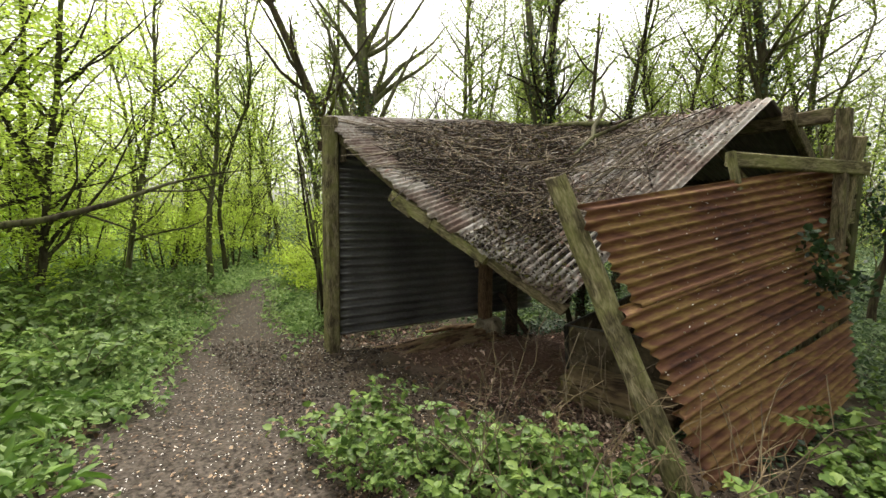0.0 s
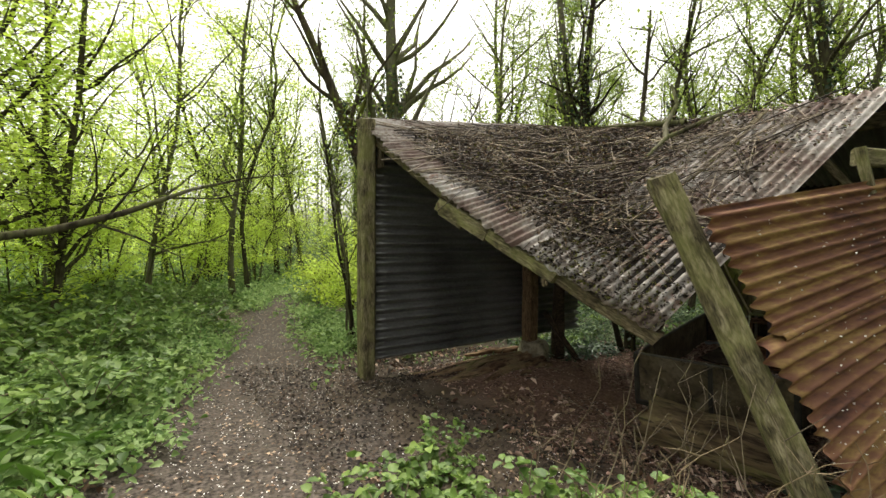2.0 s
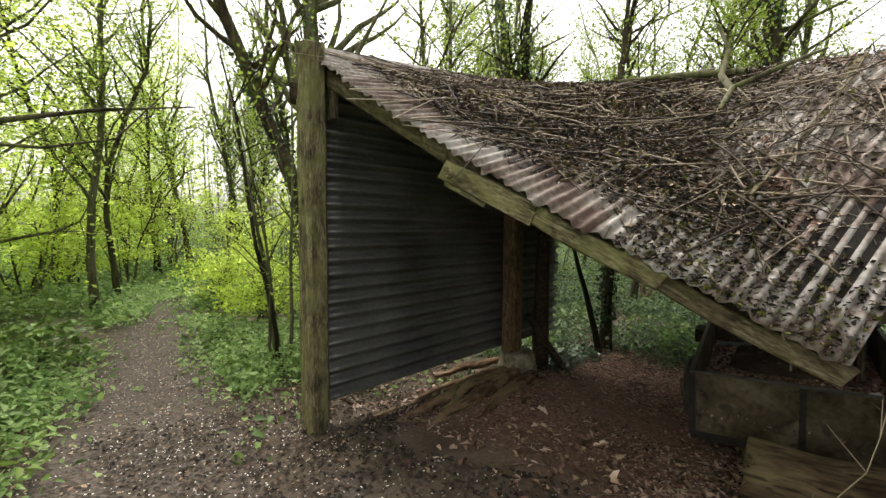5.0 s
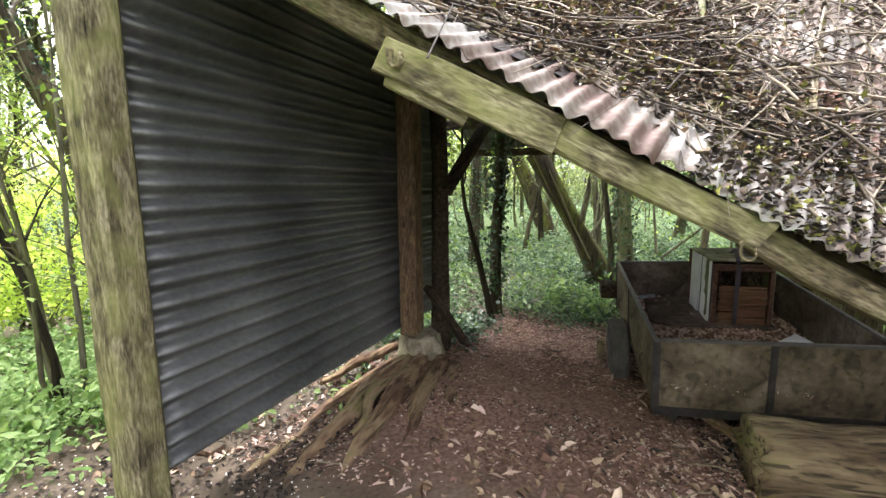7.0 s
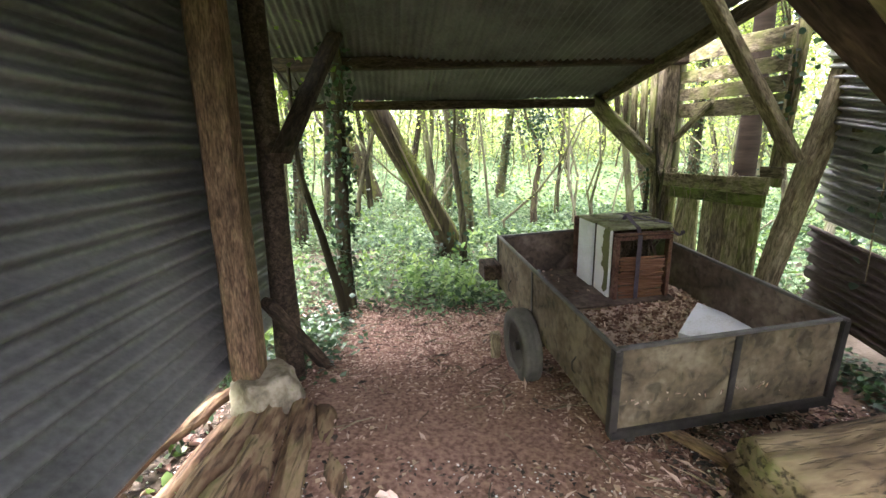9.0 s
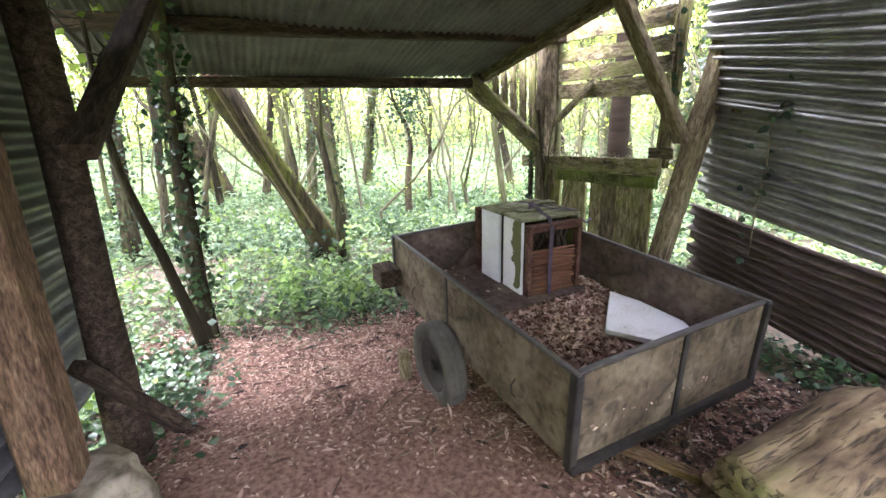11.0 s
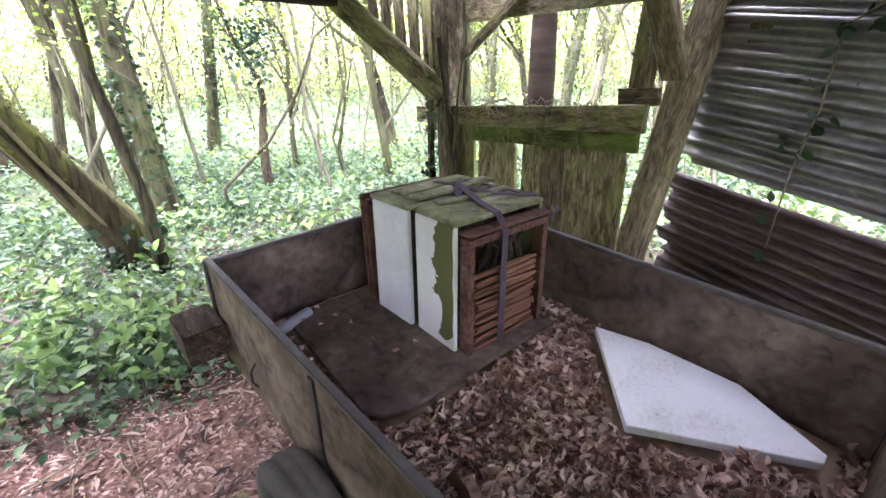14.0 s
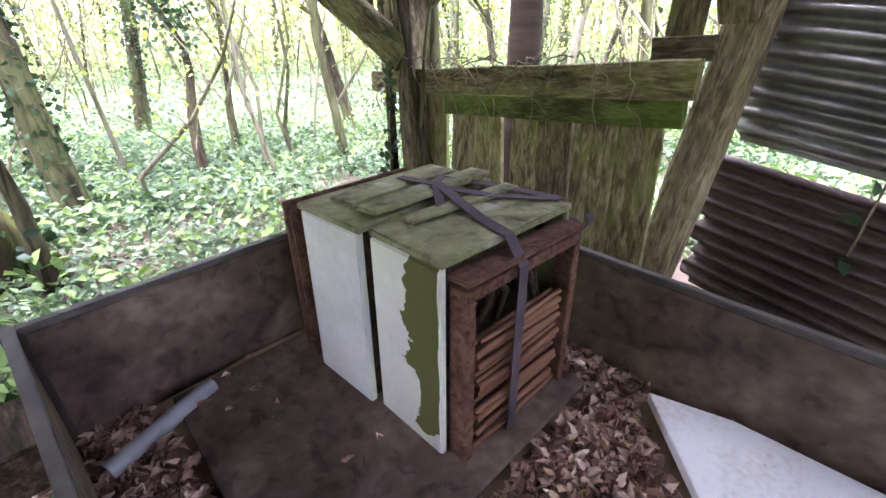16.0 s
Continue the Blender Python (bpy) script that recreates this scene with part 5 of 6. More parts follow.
for i in range(3):
    h = Heap()
    g = 2.1 * i
    h.add(*rough_tube([(8.64, 4.94, 1.6), (8.60 + 0.05 * math.cos(g), 5.02 + 0.05 * math.sin(g), 1.8 + 0.03 * i), (8.55 + 0.08 * math.cos(g), 5.08 + 0.08 * math.sin(g), 1.95 + 0.06 * i)], [0.07, 0.045, 0.012], 10, 0.3, i * 2.0, 3))
    adopt(new("splinter", h.mesh("splinter", M_REDWOOD)), t, Matrix.Identity(4))
vs, fs = blades(c, 0.09, r, 0.3, 0.8)
adopt(new("ivy", np_mesh("ivy", vs, fs, M_IVY)), t, Matrix.Identity(4))

# many-stemmed shrub beside the corner post
def shrub(x, y, stems, height, seed, label, leaf, per=10):
    t = thing("shrub", label, "shrub", pose(x, y, ground_z(x, y)))
    r = rnd(seed)
    tips = []
    for i in range(stems):
        g = r.uniform(0, 6.3)
        o = Vector((0.12 * math.cos(g), 0.12 * math.sin(g), -0.1))
        out = r.uniform(0.08, 0.45)
        hgt = height * r.uniform(0.6, 1.1)
        pts = [o + Vector((math.cos(g) * out * hgt * s ** 1.3 + 0.12 * noise.noise(Vector((s * 3, i, seed))), math.sin(g) * out * hgt * s ** 1.3 + 0.12 * noise.noise(Vector((i, s * 3, seed))), hgt * s)) for s in np.linspace(0, 1, 8)]
        h = Heap()
        rr = r.uniform(0.014, 0.035)
        h.add(*tube(pts, [rr * (1 - 0.11 * q) for q in range(8)], 7))
        for q in range(6):
            k = r.integers(2, 7)
            e = Vector((r.uniform(-1, 1), r.uniform(-1, 1), r.uniform(0.1, 1))).normalized() * r.uniform(0.4, 1.0)
            h.add(*tube([pts[k], pts[k] + e * 0.5 + Vector((0, 0, 0.06)), pts[k] + e], [0.009, 0.006, 0.002], 5))
            tips += [pts[k] + e * 0.6, pts[k] + e, pts[k] + e * 0.85]
        adopt(new("stem", h.mesh("stem", M_BARK)), t, world_of(t))
    vs, fs = crown(tips, per, 0.12, 0.06, r, 0.5, 0.6)
    adopt(new("foliage", np_mesh("foliage", vs, fs, leaf)), t, world_of(t))


shrub(2.95, 7.1, 9, 4.6, 301, "many-stemmed hazel shrub beside the shed", M_LEAF, 5)
shrub(3.7, 7.3, 6, 3.6, 302, "thin-stemmed shrub behind the iron wall", M_LEAF, 4)

r = rnd(640)
n = 0
for x, y, hh in ((-2.6, 7.6, 2.4), (-1.2, 11.0, 2.6), (-0.4, 12.8, 2.8), (1.2, 13.6, 2.2), (2.0, 15.2, 2.6), (3.2, 15.6, 2.6), (4.6, 17.4, 2.8), (6.2, 17.6, 2.6), (4.3, 12.2, 1.4), (3.9, 9.6, 1.0), (5.6, 12.8, 1.9), (7.6, 16.0, 2.5)):
    shrub(x, y, 6, hh, 640 + n, "leafy bush in bright spring leaf by the path", M_BRIGHTLEAF, 30)
    n += 1

# the long bare bough beside the path
h = Heap()
h.add(*tube([(-1.6, 5.2, 1.05), (-0.67, 5.0, 1.33), (-0.42, 4.98, 1.37), (0.02, 5.0, 1.51), (0.49, 4.97, 1.72), (0.87, 4.91, 1.83), (1.26, 4.82, 1.9)], [0.035, 0.03, 0.028, 0.024, 0.014, 0.008, 0.003], 8))
h.add(*tube([(-0.16, 5.0, 1.43), (0.09, 5.0, 1.33), (0.43, 4.97, 1.15)], [0.012, 0.009, 0.004], 6))
h.add(*tube([(0.3, 4.98, 1.64), (0.7, 5.1, 1.66), (1.0, 5.2, 1.75), (1.3, 5.3, 2.1)], [0.01, 0.008, 0.006, 0.003], 6))
h.add(*tube([(-1.6, 5.2, 1.06), (-1.9, 5.35, 0.5), (-2.0, 5.4, -0.3)], [0.035, 0.045, 0.06], 8))
tagged(new("bare_bough", h.mesh("bare_bough", M_BARK)), "long bare dead bough reaching over the herbs", "branch")

# ---- far woods ----
r = rnd(31)
h = Heap()
leafpts = []
for i in range(460):
    a, d = radians(r.uniform(-60, 210)), r.uniform(30, 62)
    if a < radians(28) and r.uniform() < 0.25:
        continue
    x, y = 4 + d * math.sin(a), 4 + d * math.cos(a)
    z = ground_z(x, y)
    hh, rr = r.uniform(7, 12), r.uniform(0.035, 0.10)
    lx, ly = r.normal() * 0.7, r.normal() * 0.7
    mid = [Vector((x + lx * s + 0.5 * noise.noise(Vector((i, s * 4, 1))), y + ly * s + 0.5 * noise.noise(Vector((s * 4, i, 5))), z + hh * s)) for s in (0.25, 0.5, 0.75, 1)]
    h.add(*tube([(x, y, z - 0.5), *mid], [rr, rr * 0.85, rr * 0.7, rr * 0.45, rr * 0.15], 5))
    for k in range(9):
        o = mid[int(r.integers(0, 3))].lerp(mid[3], r.uniform(0, 0.7))
        e = Vector((r.normal(), r.normal(), 0.7 + abs(r.normal()))).normalized() * r.uniform(0.8, 2.4)
        h.add(*tube([o, o + e * 0.5 + Vector((0, 0, 0.1)), o + e], [rr * 0.25, rr * 0.17, 0.004], 3))
    for k in range(125):
        leafpts.append((x + lx * 0.6 + r.normal() * 1.5, y + ly * 0.6 + r.normal() * 1.5, z + r.uniform(0.1, 1.0) ** 0.8 * hh))
tagged(new("far_trunks", h.mesh("far_trunks", M_BARK)), "distant tree trunks of the wood", "woods", kind="stuff")
vs, fs = blades(leafpts, 0.30, r, 0.4, 0.6)
stuff("far_leaves", vs, fs, M_BRIGHTLEAF, "distant pale green spring foliage", "woods")

# understorey of thin saplings between the trees
r = rnd(35)
h = Heap()
leafpts = []
got = 0
while got < 300:
    a, d = radians(r.uniform(-35, 195)), r.uniform(6.5, 30)
    x, y = 4 + d * math.sin(a), 4 + d * math.cos(a)
    if not free(x, y, 0.5) or path_gap(x, y) < 2.0 or (x < 4.5 and y > 5):
        continue
    got += 1
    z = ground_z(x, y)
    hh = r.uniform(2.0, 6.5)
    lx, ly = r.normal() * 0.9, r.normal() * 0.9
    thick = r.uniform(0.6, 1.5)
    lx, ly = lx * 1.5, ly * 1.5
    pts = [Vector((x + lx * q ** 1.5 + 0.35 * noise.noise(Vector((got, q * 3, 1))), y + ly * q ** 1.5 + 0.35 * noise.noise(Vector((q * 3, got, 5))), z - 0.1 + hh * q)) for q in (0, 0.2, 0.4, 0.6, 0.8, 1)]
    h.add(*tube(pts, [0.024 * thick * (1 - 0.8 * q) + 0.002 for q in (0, 0.2, 0.4, 0.6, 0.8, 1)], 5))
    pts = [pts[0], pts[3], pts[5]]
    for k in range(7):
        s0 = r.uniform(0.25, 1)
        o = pts[0].lerp(pts[2], s0)
        e = Vector((r.normal(), r.normal(), 0.5 + abs(r.normal()))).normalized() * r.uniform(0.5, 1.5)
        h.add(*tube([o, o + e * 0.5 + Vector((0, 0, 0.06)), o + e], [0.009, 0.006, 0.002], 3))
        for q in range(8):
            leafpts.append(tuple(o + e * r.uniform(0.3, 1.05) + Vector((r.normal(), r.normal(), r.normal())) * 0.13))
tagged(new("thin_saplings", h.mesh("thin_saplings", M_BARK)), "thicket of thin bare saplings between the trees", "saplings", kind="stuff")
vs, fs = blades(leafpts, 0.075, r, 0.4, 0.65)
stuff("sapling_leaves", vs, fs, M_BRIGHTLEAF, "small pale young leaves of the thicket", "leaves")

# young beeches in leaf along the path
r = rnd(37)
h = Heap()
leafpts = []
got = 0
while got < 190:
    x, y = r.uniform(-13, 9.5), r.uniform(10.0, 36)
    if path_gap(x, y) < 1.9 or x > 1.2 + 0.26 * y or (x > 0.5 and y < 9):
        continue
    got += 1
    z = ground_z(x, y)
    hh = r.uniform(1.8, 5.0)
    lx, ly = r.normal() * 0.6, r.normal() * 0.6
    pts = [Vector((x, y, z - 0.1)), Vector((x + lx * 0.3, y + ly * 0.3, z + hh * 0.45)), Vector((x + lx, y + ly, z + hh))]
    h.add(*tube(pts, [0.016, 0.011, 0.004], 4))
    for k in range(11):
        o = pts[0].lerp(pts[2], r.uniform(0.12, 1))
        e = Vector((r.normal(), r.normal(), 0.1 + 0.3 * abs(r.normal()))).normalized() * r.uniform(0.5, 1.3)
        h.add(*tube([o, o + e * 0.5 + Vector((0, 0, 0.05)), o + e], [0.007, 0.004, 0.0015], 3))
        for q in range(20):
            leafpts.append(tuple(o + e * r.uniform(0.2, 1.1) + Vector((r.normal() * 0.2, r.normal() * 0.2, r.normal() * 0.05))))
tagged(new("beech_saplings", h.mesh("beech_saplings", M_BARK)), "thin young beech stems along the path", "saplings", kind="stuff")
vs, fs = blades(leafpts, 0.095, r, 0.7, 0.62)
stuff("beech_leaves", vs, fs, M_BRIGHTLEAF, "lime-green spring leaves of young beeches", "leaves")

# layered sprays of young leaves that close the view between the trunks
def sprays(name, spot, count, per, size, material, label, seed):
    r = rnd(seed)
    h, pts = Heap(), []
    got = 0
    while got < count:
        p = spot(r)
        if p is None:
            continue
        got += 1
        g, ln = r.uniform(0, 6.3), r.uniform(0.5, 1.4)
        arm = [p + Vector((math.cos(g) * ln * q, math.sin(g) * ln * q, 0.12 * math.sin(q * 2.2) - 0.18 * q * q)) for q in (0, 0.35, 0.7, 1)]
        h.add(*tube(arm, [0.008, 0.006, 0.004, 0.001], 3))
        for k in range(per):
            q = r.uniform(0.05, 1)
            i = min(2, int(q * 3))
            w = 0.26 * ln * (1.15 - q)
            c = arm[i].lerp(arm[i + 1], q * 3 - i)
            pts.append((c.x + r.normal() * w, c.y + r.normal() * w, c.z + r.normal() * 0.045))
    tagged(new(name + "_twigs", h.mesh(name + "_twigs", M_BARK)), "thin side twigs of the young trees", "twigs", kind="stuff")
    vs, fs = blades(pts, size, r, 0.72, 0.62)
    stuff(name, vs, fs, material, label, "leaves")


def beech_spot(r):
    x, y = r.uniform(-15, 8), r.uniform(4.5, 38)
    z = 0.4 + 6.0 * r.uniform(0, 1) ** 1.8
    g = path_gap(x, y)
    if g < 1.3 + (0.9 if z < 2.6 else 0) or x > 0.4 + 0.24 * y or (y < 8 and x > -2.6) or (y < 7 and z < 1.6):
        return None
    return Vector((x, y, ground_z(x, y) + z))


def thicket_spot(r):
    a, d = radians(r.uniform(8, 195)), 11 + 26 * r.uniform(0, 1) ** 0.8
    x, y = 4 + d * math.sin(a), 4 + d * math.cos(a)
    if path_gap(x, y) < 2.0:
        return None
    z = 0.5 + 8.5 * r.uniform(0, 1) ** 1.4
    return Vector((x, y, ground_z(x, y) + z))


sprays("beech_sprays", beech_spot, 2100, 34, 0.085, M_BRIGHTLEAF, "level sprays of lime-green beech leaves", 51)

def near_spot(r):
    x, y = r.uniform(-10, 0.6), r.uniform(5.0, 15)
    z = 1.3 + 4.2 * r.uniform(0, 1)
    if path_gap(x, y) < 1.5 or x > -2.2 + 0.17 * y or z < 2.2 - 0.06 * y:
        return None
    return Vector((x, y, ground_z(x, y) + z))


sprays("near_sprays", near_spot, 900, 40, 0.075, M_BRIGHTLEAF, "bright young leaves hanging beside the path", 54)
sprays("thicket_sprays", thicket_spot, 3000, 24, 0.10, M_THICKET, "hazy pale green young leaves of the thicket", 52)
r = rnd(53)
leafpts = []
for i in range(52000):
    a, d = radians(r.uniform(-70, 215)), r.uniform(34, 64)
    x, y = 4 + d * math.sin(a), 4 + d * math.cos(a)
    leafpts.append((x, y, ground_z(x, y) + 9.5 * r.uniform(0, 1) ** 1.3))
vs, fs = blades(leafpts, 0.34, r, 0.4, 0.65)
stuff("far_thicket", vs, fs, M_THICKET, "distant pale thicket of young leaves", "woods")

leafpts = []
for i in range(75000):
    a, d = radians(r.uniform(45, 172)), r.uniform(25, 50)
    x, y = 4 + d * math.sin(a), 4 + d * math.cos(a)
    leafpts.append((x, y, ground_z(x, y) + 8.5 * r.uniform(0, 1) ** 1.2))
vs, fs = blades(leafpts, 0.27, r, 0.4, 0.65)
stuff("back_thicket", vs, fs, M_THICKET, "pale green thicket behind the shed", "woods")

# fresh nettles where the shed floor ends
r = rnd(38)
leafpts = []
for i in range(32):
    x, y = 7.45 + r.normal() * 0.28, 4.1 + r.normal() * 0.33
    z, hh = ground_z(x, y), r.uniform(0.15, 0.42)
    for k in range(12):
        s0 = r.uniform(0.15, 1)
        leafpts.append((x + r.normal() * 0.05, y + r.normal() * 0.05, z + hh * s0))
vs, fs = blades(leafpts, 0.085, r, 0.6, 0.6, 0.14, True)
stuff("nettles", vs, fs, M_HERB, "fresh bright green nettles at the floor's end", "nettles")

# ---- undergrowth ----
def undergrowth(name, count, near, far, leaf, per, seed, material, label, full, low, high, side=None):
    """Herbs in rising tufts over all that is not bare."""
    r = rnd(seed)
    pts, sizes = [], []
    got = 0
    while got < count:
        a, d = r.uniform(0, 2 * math.pi), near + (far - near) * r.uniform(0, 1) ** 1.35
        x, y = 3 + d * math.cos(a), 3.5 + d * math.sin(a)
        if d > 9 and (a % (2 * math.pi)) > math.pi * 1.02 and (a % (2 * math.pi)) < math.pi * 1.6:
            continue
        if side and side * (x - 3.4 - 0.12 * y) < 0:
            continue
        g = bare(x, y)
        if 3.0 < x < 6.4 and 0.1 < y < 2.0 or 0.5 < x < 5.5 and -0.5 < y < 3.3 and r.uniform() < 0.8 or 2.0 < x < 5.2 and 5.3 < y < 6.6 and r.uniform() < 0.95:
            continue
        if 0.9 < x < 3.2 and 3.4 < y < 6.2 and r.uniform() < 0.9:
            continue
        if g < 0 or noise.noise(Vector((x * 0.5, y * 0.5, 7.7))) + 0.6 * noise.noise(Vector((x * 1.5, y * 1.5, 3.4))) < (-0.1 if d < 9 and side == -1 else -0.45):
            continue
        got += 1
        z = ground_z(x, y)
        hgt = (low + (high - low) * (0.5 + 0.5 * noise.noise(Vector((x * 0.45, y * 0.45, 2.2))) + 0.45 * noise.noise(Vector((x * 1.7, y * 1.7, 6.1))))) * min(1, 0.45 + g * 0.8)
        for k in range(per):
            s = r.uniform(0.12, 1)
            w = 0.16 * (1.15 - 0.5 * s) * (1 + d * 0.05)
            pts.append((x + r.normal() * w, y + r.normal() * w, z + hgt * s))
            sizes.append(leaf * (1 + 0.035 * d) * r.uniform(0.5, 1.3))
    vs, fs = blades(pts, np.array(sizes), r, 0.62, 0.62, 0.14, full)
    return stuff(name, vs, fs, material, label, "undergrowth")


undergrowth("low_herbs", 3400, 0.5, 12, 0.058, 24, 41, M_HERB, "dense fresh green woodland herbs", True, 0.12, 0.42, -1)
undergrowth("low_mercury", 3600, 2.0, 12, 0.06, 20, 45, M_MERCURY, "dense blue-green woodland herbs behind the shed", True, 0.1, 0.34, 1)
undergrowth("far_herbs", 5200, 7, 36, 0.085, 16, 42, M_HERB, "carpet of fresh green herbs under the trees", False, 0.15, 0.5, -1)
undergrowth("far_mercury", 6200, 7, 48, 0.08, 15, 46, M_MERCURY, "carpet of pale blue-green herbs under the trees", False, 0.1, 0.4, 1)
undergrowth("bright_herbs", 1500, 2, 14, 0.075, 16, 43, M_BRAMBLE, "bright green nettles and bramble shoots", True, 0.2, 0.5)


# ---- brambles ----
def make_bramble(seed):
    t = thing("bramble", "leafy bramble bush with arching thorny stems", "bramble", group="brambles by the path")
    r = rnd(seed)
    pts = []
    for i in range(7):
        h = Heap()
        g = r.uniform(0, 6.3)
        ln, hg = r.uniform(0.2, 0.5), r.uniform(0.16, 0.42)
        arc = [Vector((math.cos(g) * ln * s, math.sin(g) * ln * s, hg * math.sin(min(1, s * 0.75) * math.pi * 0.72))) for s in np.linspace(0, 1, 8)]
        h.add(*tube(arc, [0.005 * (1 - 0.1 * q) for q in range(8)], 5))
        adopt(new("stem", h.mesh("stem", M_TWIG)), t, Matrix.Identity(4))
        for q in range(2, 8):
            for k in range(2):
                o = arc[q] + Vector((r.normal() * 0.035, r.normal() * 0.035, r.normal() * 0.02 + 0.01))
                pts += [tuple(o), tuple(o + Vector((0.012, 0.01, 0.0))), tuple(o + Vector((-0.012, 0.008, 0.004)))]
    vs, fs = blades(pts, 0.066, r, 0.7, 0.78, 0.14, True)
    adopt(new("foliage", np_mesh("foliage", vs, fs, M_BRAMBLE)), t, Matrix.Identity(4))
    return t


kinds = [make_bramble(400 + i) for i in range(4)]
r = rnd(55)
n = 0
while n < 58:
    q, off = r.uniform(0, 1), r.normal() * 0.28
    x, y = lerp(1.15, 2.5, q) + 0.7 * off, lerp(2.75, 1.2, q) + 0.7 * off
    if path_gap(x, y) < 0.72 or strip_gap(x, y) < 0.55:
        continue
    if n > 27:
        x, y = r.uniform(2.4, 5.2), r.uniform(0.0, 0.72)
    m = pose(x, y, ground_z(x, y) - 0.02, 0, 0, r.uniform(0, 360)) @ Matrix.Scale(r.uniform(0.5, 1.0) if n < 28 else r.uniform(0.7, 1.1), 4)
    if n < 4:
        kinds[n].matrix_basis = m
    else:
        copy_thing(kinds[n % 4], m)
    n += 1

r = rnd(56)
for i in range(60):
    x, y = r.uniform(-2.0, 1.0), r.uniform(3.6, 12)
    if path_gap(x, y) < 0.95 or x > 0.15 * y:
        continue
    copy_thing(kinds[i % 4], pose(x, y, ground_z(x, y) - 0.02, 0, 0, r.uniform(0, 360)) @ Matrix.Scale(r.uniform(0.9, 1.7), 4))
pts = []
for cx, cy, k in ((-0.55, 2.5, 26), (-0.45, 2.9, 22), (-0.62, 3.3, 30), (-0.42, 3.7, 24), (-0.75, 2.8, 24), (-0.3, 4.3, 18), (-0.7, 4.6, 20)):
    for q in range(k):
        x, y = cx + r.normal() * 0.14, cy + r.normal() * 0.14
        pts.append((x, y, ground_z(x, y) + r.uniform(0.04, 0.22)))
vs, fs = blades(pts, 0.17, r, 0.5, 0.34, 0.12, True)
stuff("broad_leaves", vs, fs, M_GARLIC, "broad shiny green leaves at the path's edge", "undergrowth")

# dry bare stems in front of the rusty wall
r = rnd(66)
for i in range(26):
    x, y = r.uniform(1.35, 2.9), r.uniform(0.7, 2.6)
    z = ground_z(x, y)
    g = r.uniform(0, 6.3)
    hg = r.uniform(0.5, 1.15)
    pts = [Vector((x, y, z)) + Vector((0.35 * s * math.cos(g) + 0.16 * noise.noise(Vector((s * 3, i * 1.7, 1))), 0.35 * s * math.sin(g) + 0.16 * noise.noise(Vector((i * 1.7, s * 3, 5))), hg * s)) for s in np.linspace(0, 1, 8)]
    h = Heap()
    h.add(*tube(pts, [0.0042 * (1 - 0.09 * q) for q in range(8)], 5))
    for q in (3, 5, 6):
        e = Vector((r.uniform(-1, 1), r.uniform(-1, 1), 0.7)) * 0.16
        h.add(*tube([pts[q], pts[q] + e * 0.6, pts[q] + e], [0.0026, 0.002, 0.001], 4))
    tagged(new("dry_stem", h.mesh("dry_stem", M_TWIG)), "dry bare bramble stem standing by the rusty wall", "stem", group="dry stems")

# ---- planks and boughs lying on the roof ----
for i, (u0, u1, v, w) in enumerate(((0.28, 0.97, 0.80, 0.07), (0.10, 0.40, 0.60, 0.045), (0.55, 0.98, 0.70, 0.05), (0.05, 0.22, 0.72, 0.04))):
    a, b = front_roof(u0, v) + Vector((0, 0, 0.028)), front_roof(u1, v - 0.01) + Vector((0, 0, 0.028))
    timber("roof_lath", tuple(a), tuple(b), w, 0.012, M_OLDWOOD, label="grey lath lying up the roof slope", category="lath", seed=90 + i, bow=-0.05, group="laths on the roof")
h = Heap()
p = [front_roof(0.80, 0.64), front_roof(0.88, 0.60), front_roof(0.97, 0.59), front_roof(1.0, 0.56)]
lift = [0.03, 0.08, 0.22, 0.40]
h.add(*tube([q + Vector((0, 0, z)) for q, z in zip(p, lift)], [0.028, 0.026, 0.022, 0.012], 8))
h.add(*tube([front_roof(0.62, 0.66) + Vector((0, 0, 0.02)), front_roof(0.80, 0.64) + Vector((0, 0, 0.05)), front_roof(0.93, 0.70) + Vector((0, 0, 0.08)), front_roof(0.99, 0.74) + Vector((0, 0, 0.09))], [0.012, 0.024, 0.018, 0.008], 8))
h.add(*tube([front_roof(0.97, 0.35) + Vector((0, 0, 0.03)), front_roof(0.96, 0.5) + Vector((0, 0, 0.05)), front_roof(0.93, 0.63) + Vector((0, 0, 0.05))], [0.012, 0.03, 0.032], 8))
tagged(new("fallen_branch", h.mesh("fallen_branch", M_BARK)), "crooked fallen branch lying over the roof ridge", "branch")


# ---- ivy ----
def ivy_strand(points, count, seed, label, spread=0.05, size=0.055):
    t = thing("ivy", label, "ivy")
    r = rnd(seed)
    h = Heap()
    pts = [Vector(p) for p in points]
    h.add(*tube(pts, [0.005] * len(pts), 5))
    adopt(new("stem", h.mesh("stem", M_TWIG)), t, Matrix.Identity(4))
    c = []
    for _ in range(count):
        i = int(r.integers(0, len(pts) - 1))
        c.append(tuple(pts[i].lerp(pts[i + 1], r.uniform()) + Vector((r.normal(), r.normal(), r.normal())) * spread))
    vs, fs = blades(c, size, r, 0.45, 0.9, 0.1, True)
    adopt(new("foliage", np_mesh("foliage", vs, fs, M_IVY)), t, Matrix.Identity(4))


def on_wall(x, hh, out):
    return tuple(right_wall(x, hh) + Vector((0, out, 0)))


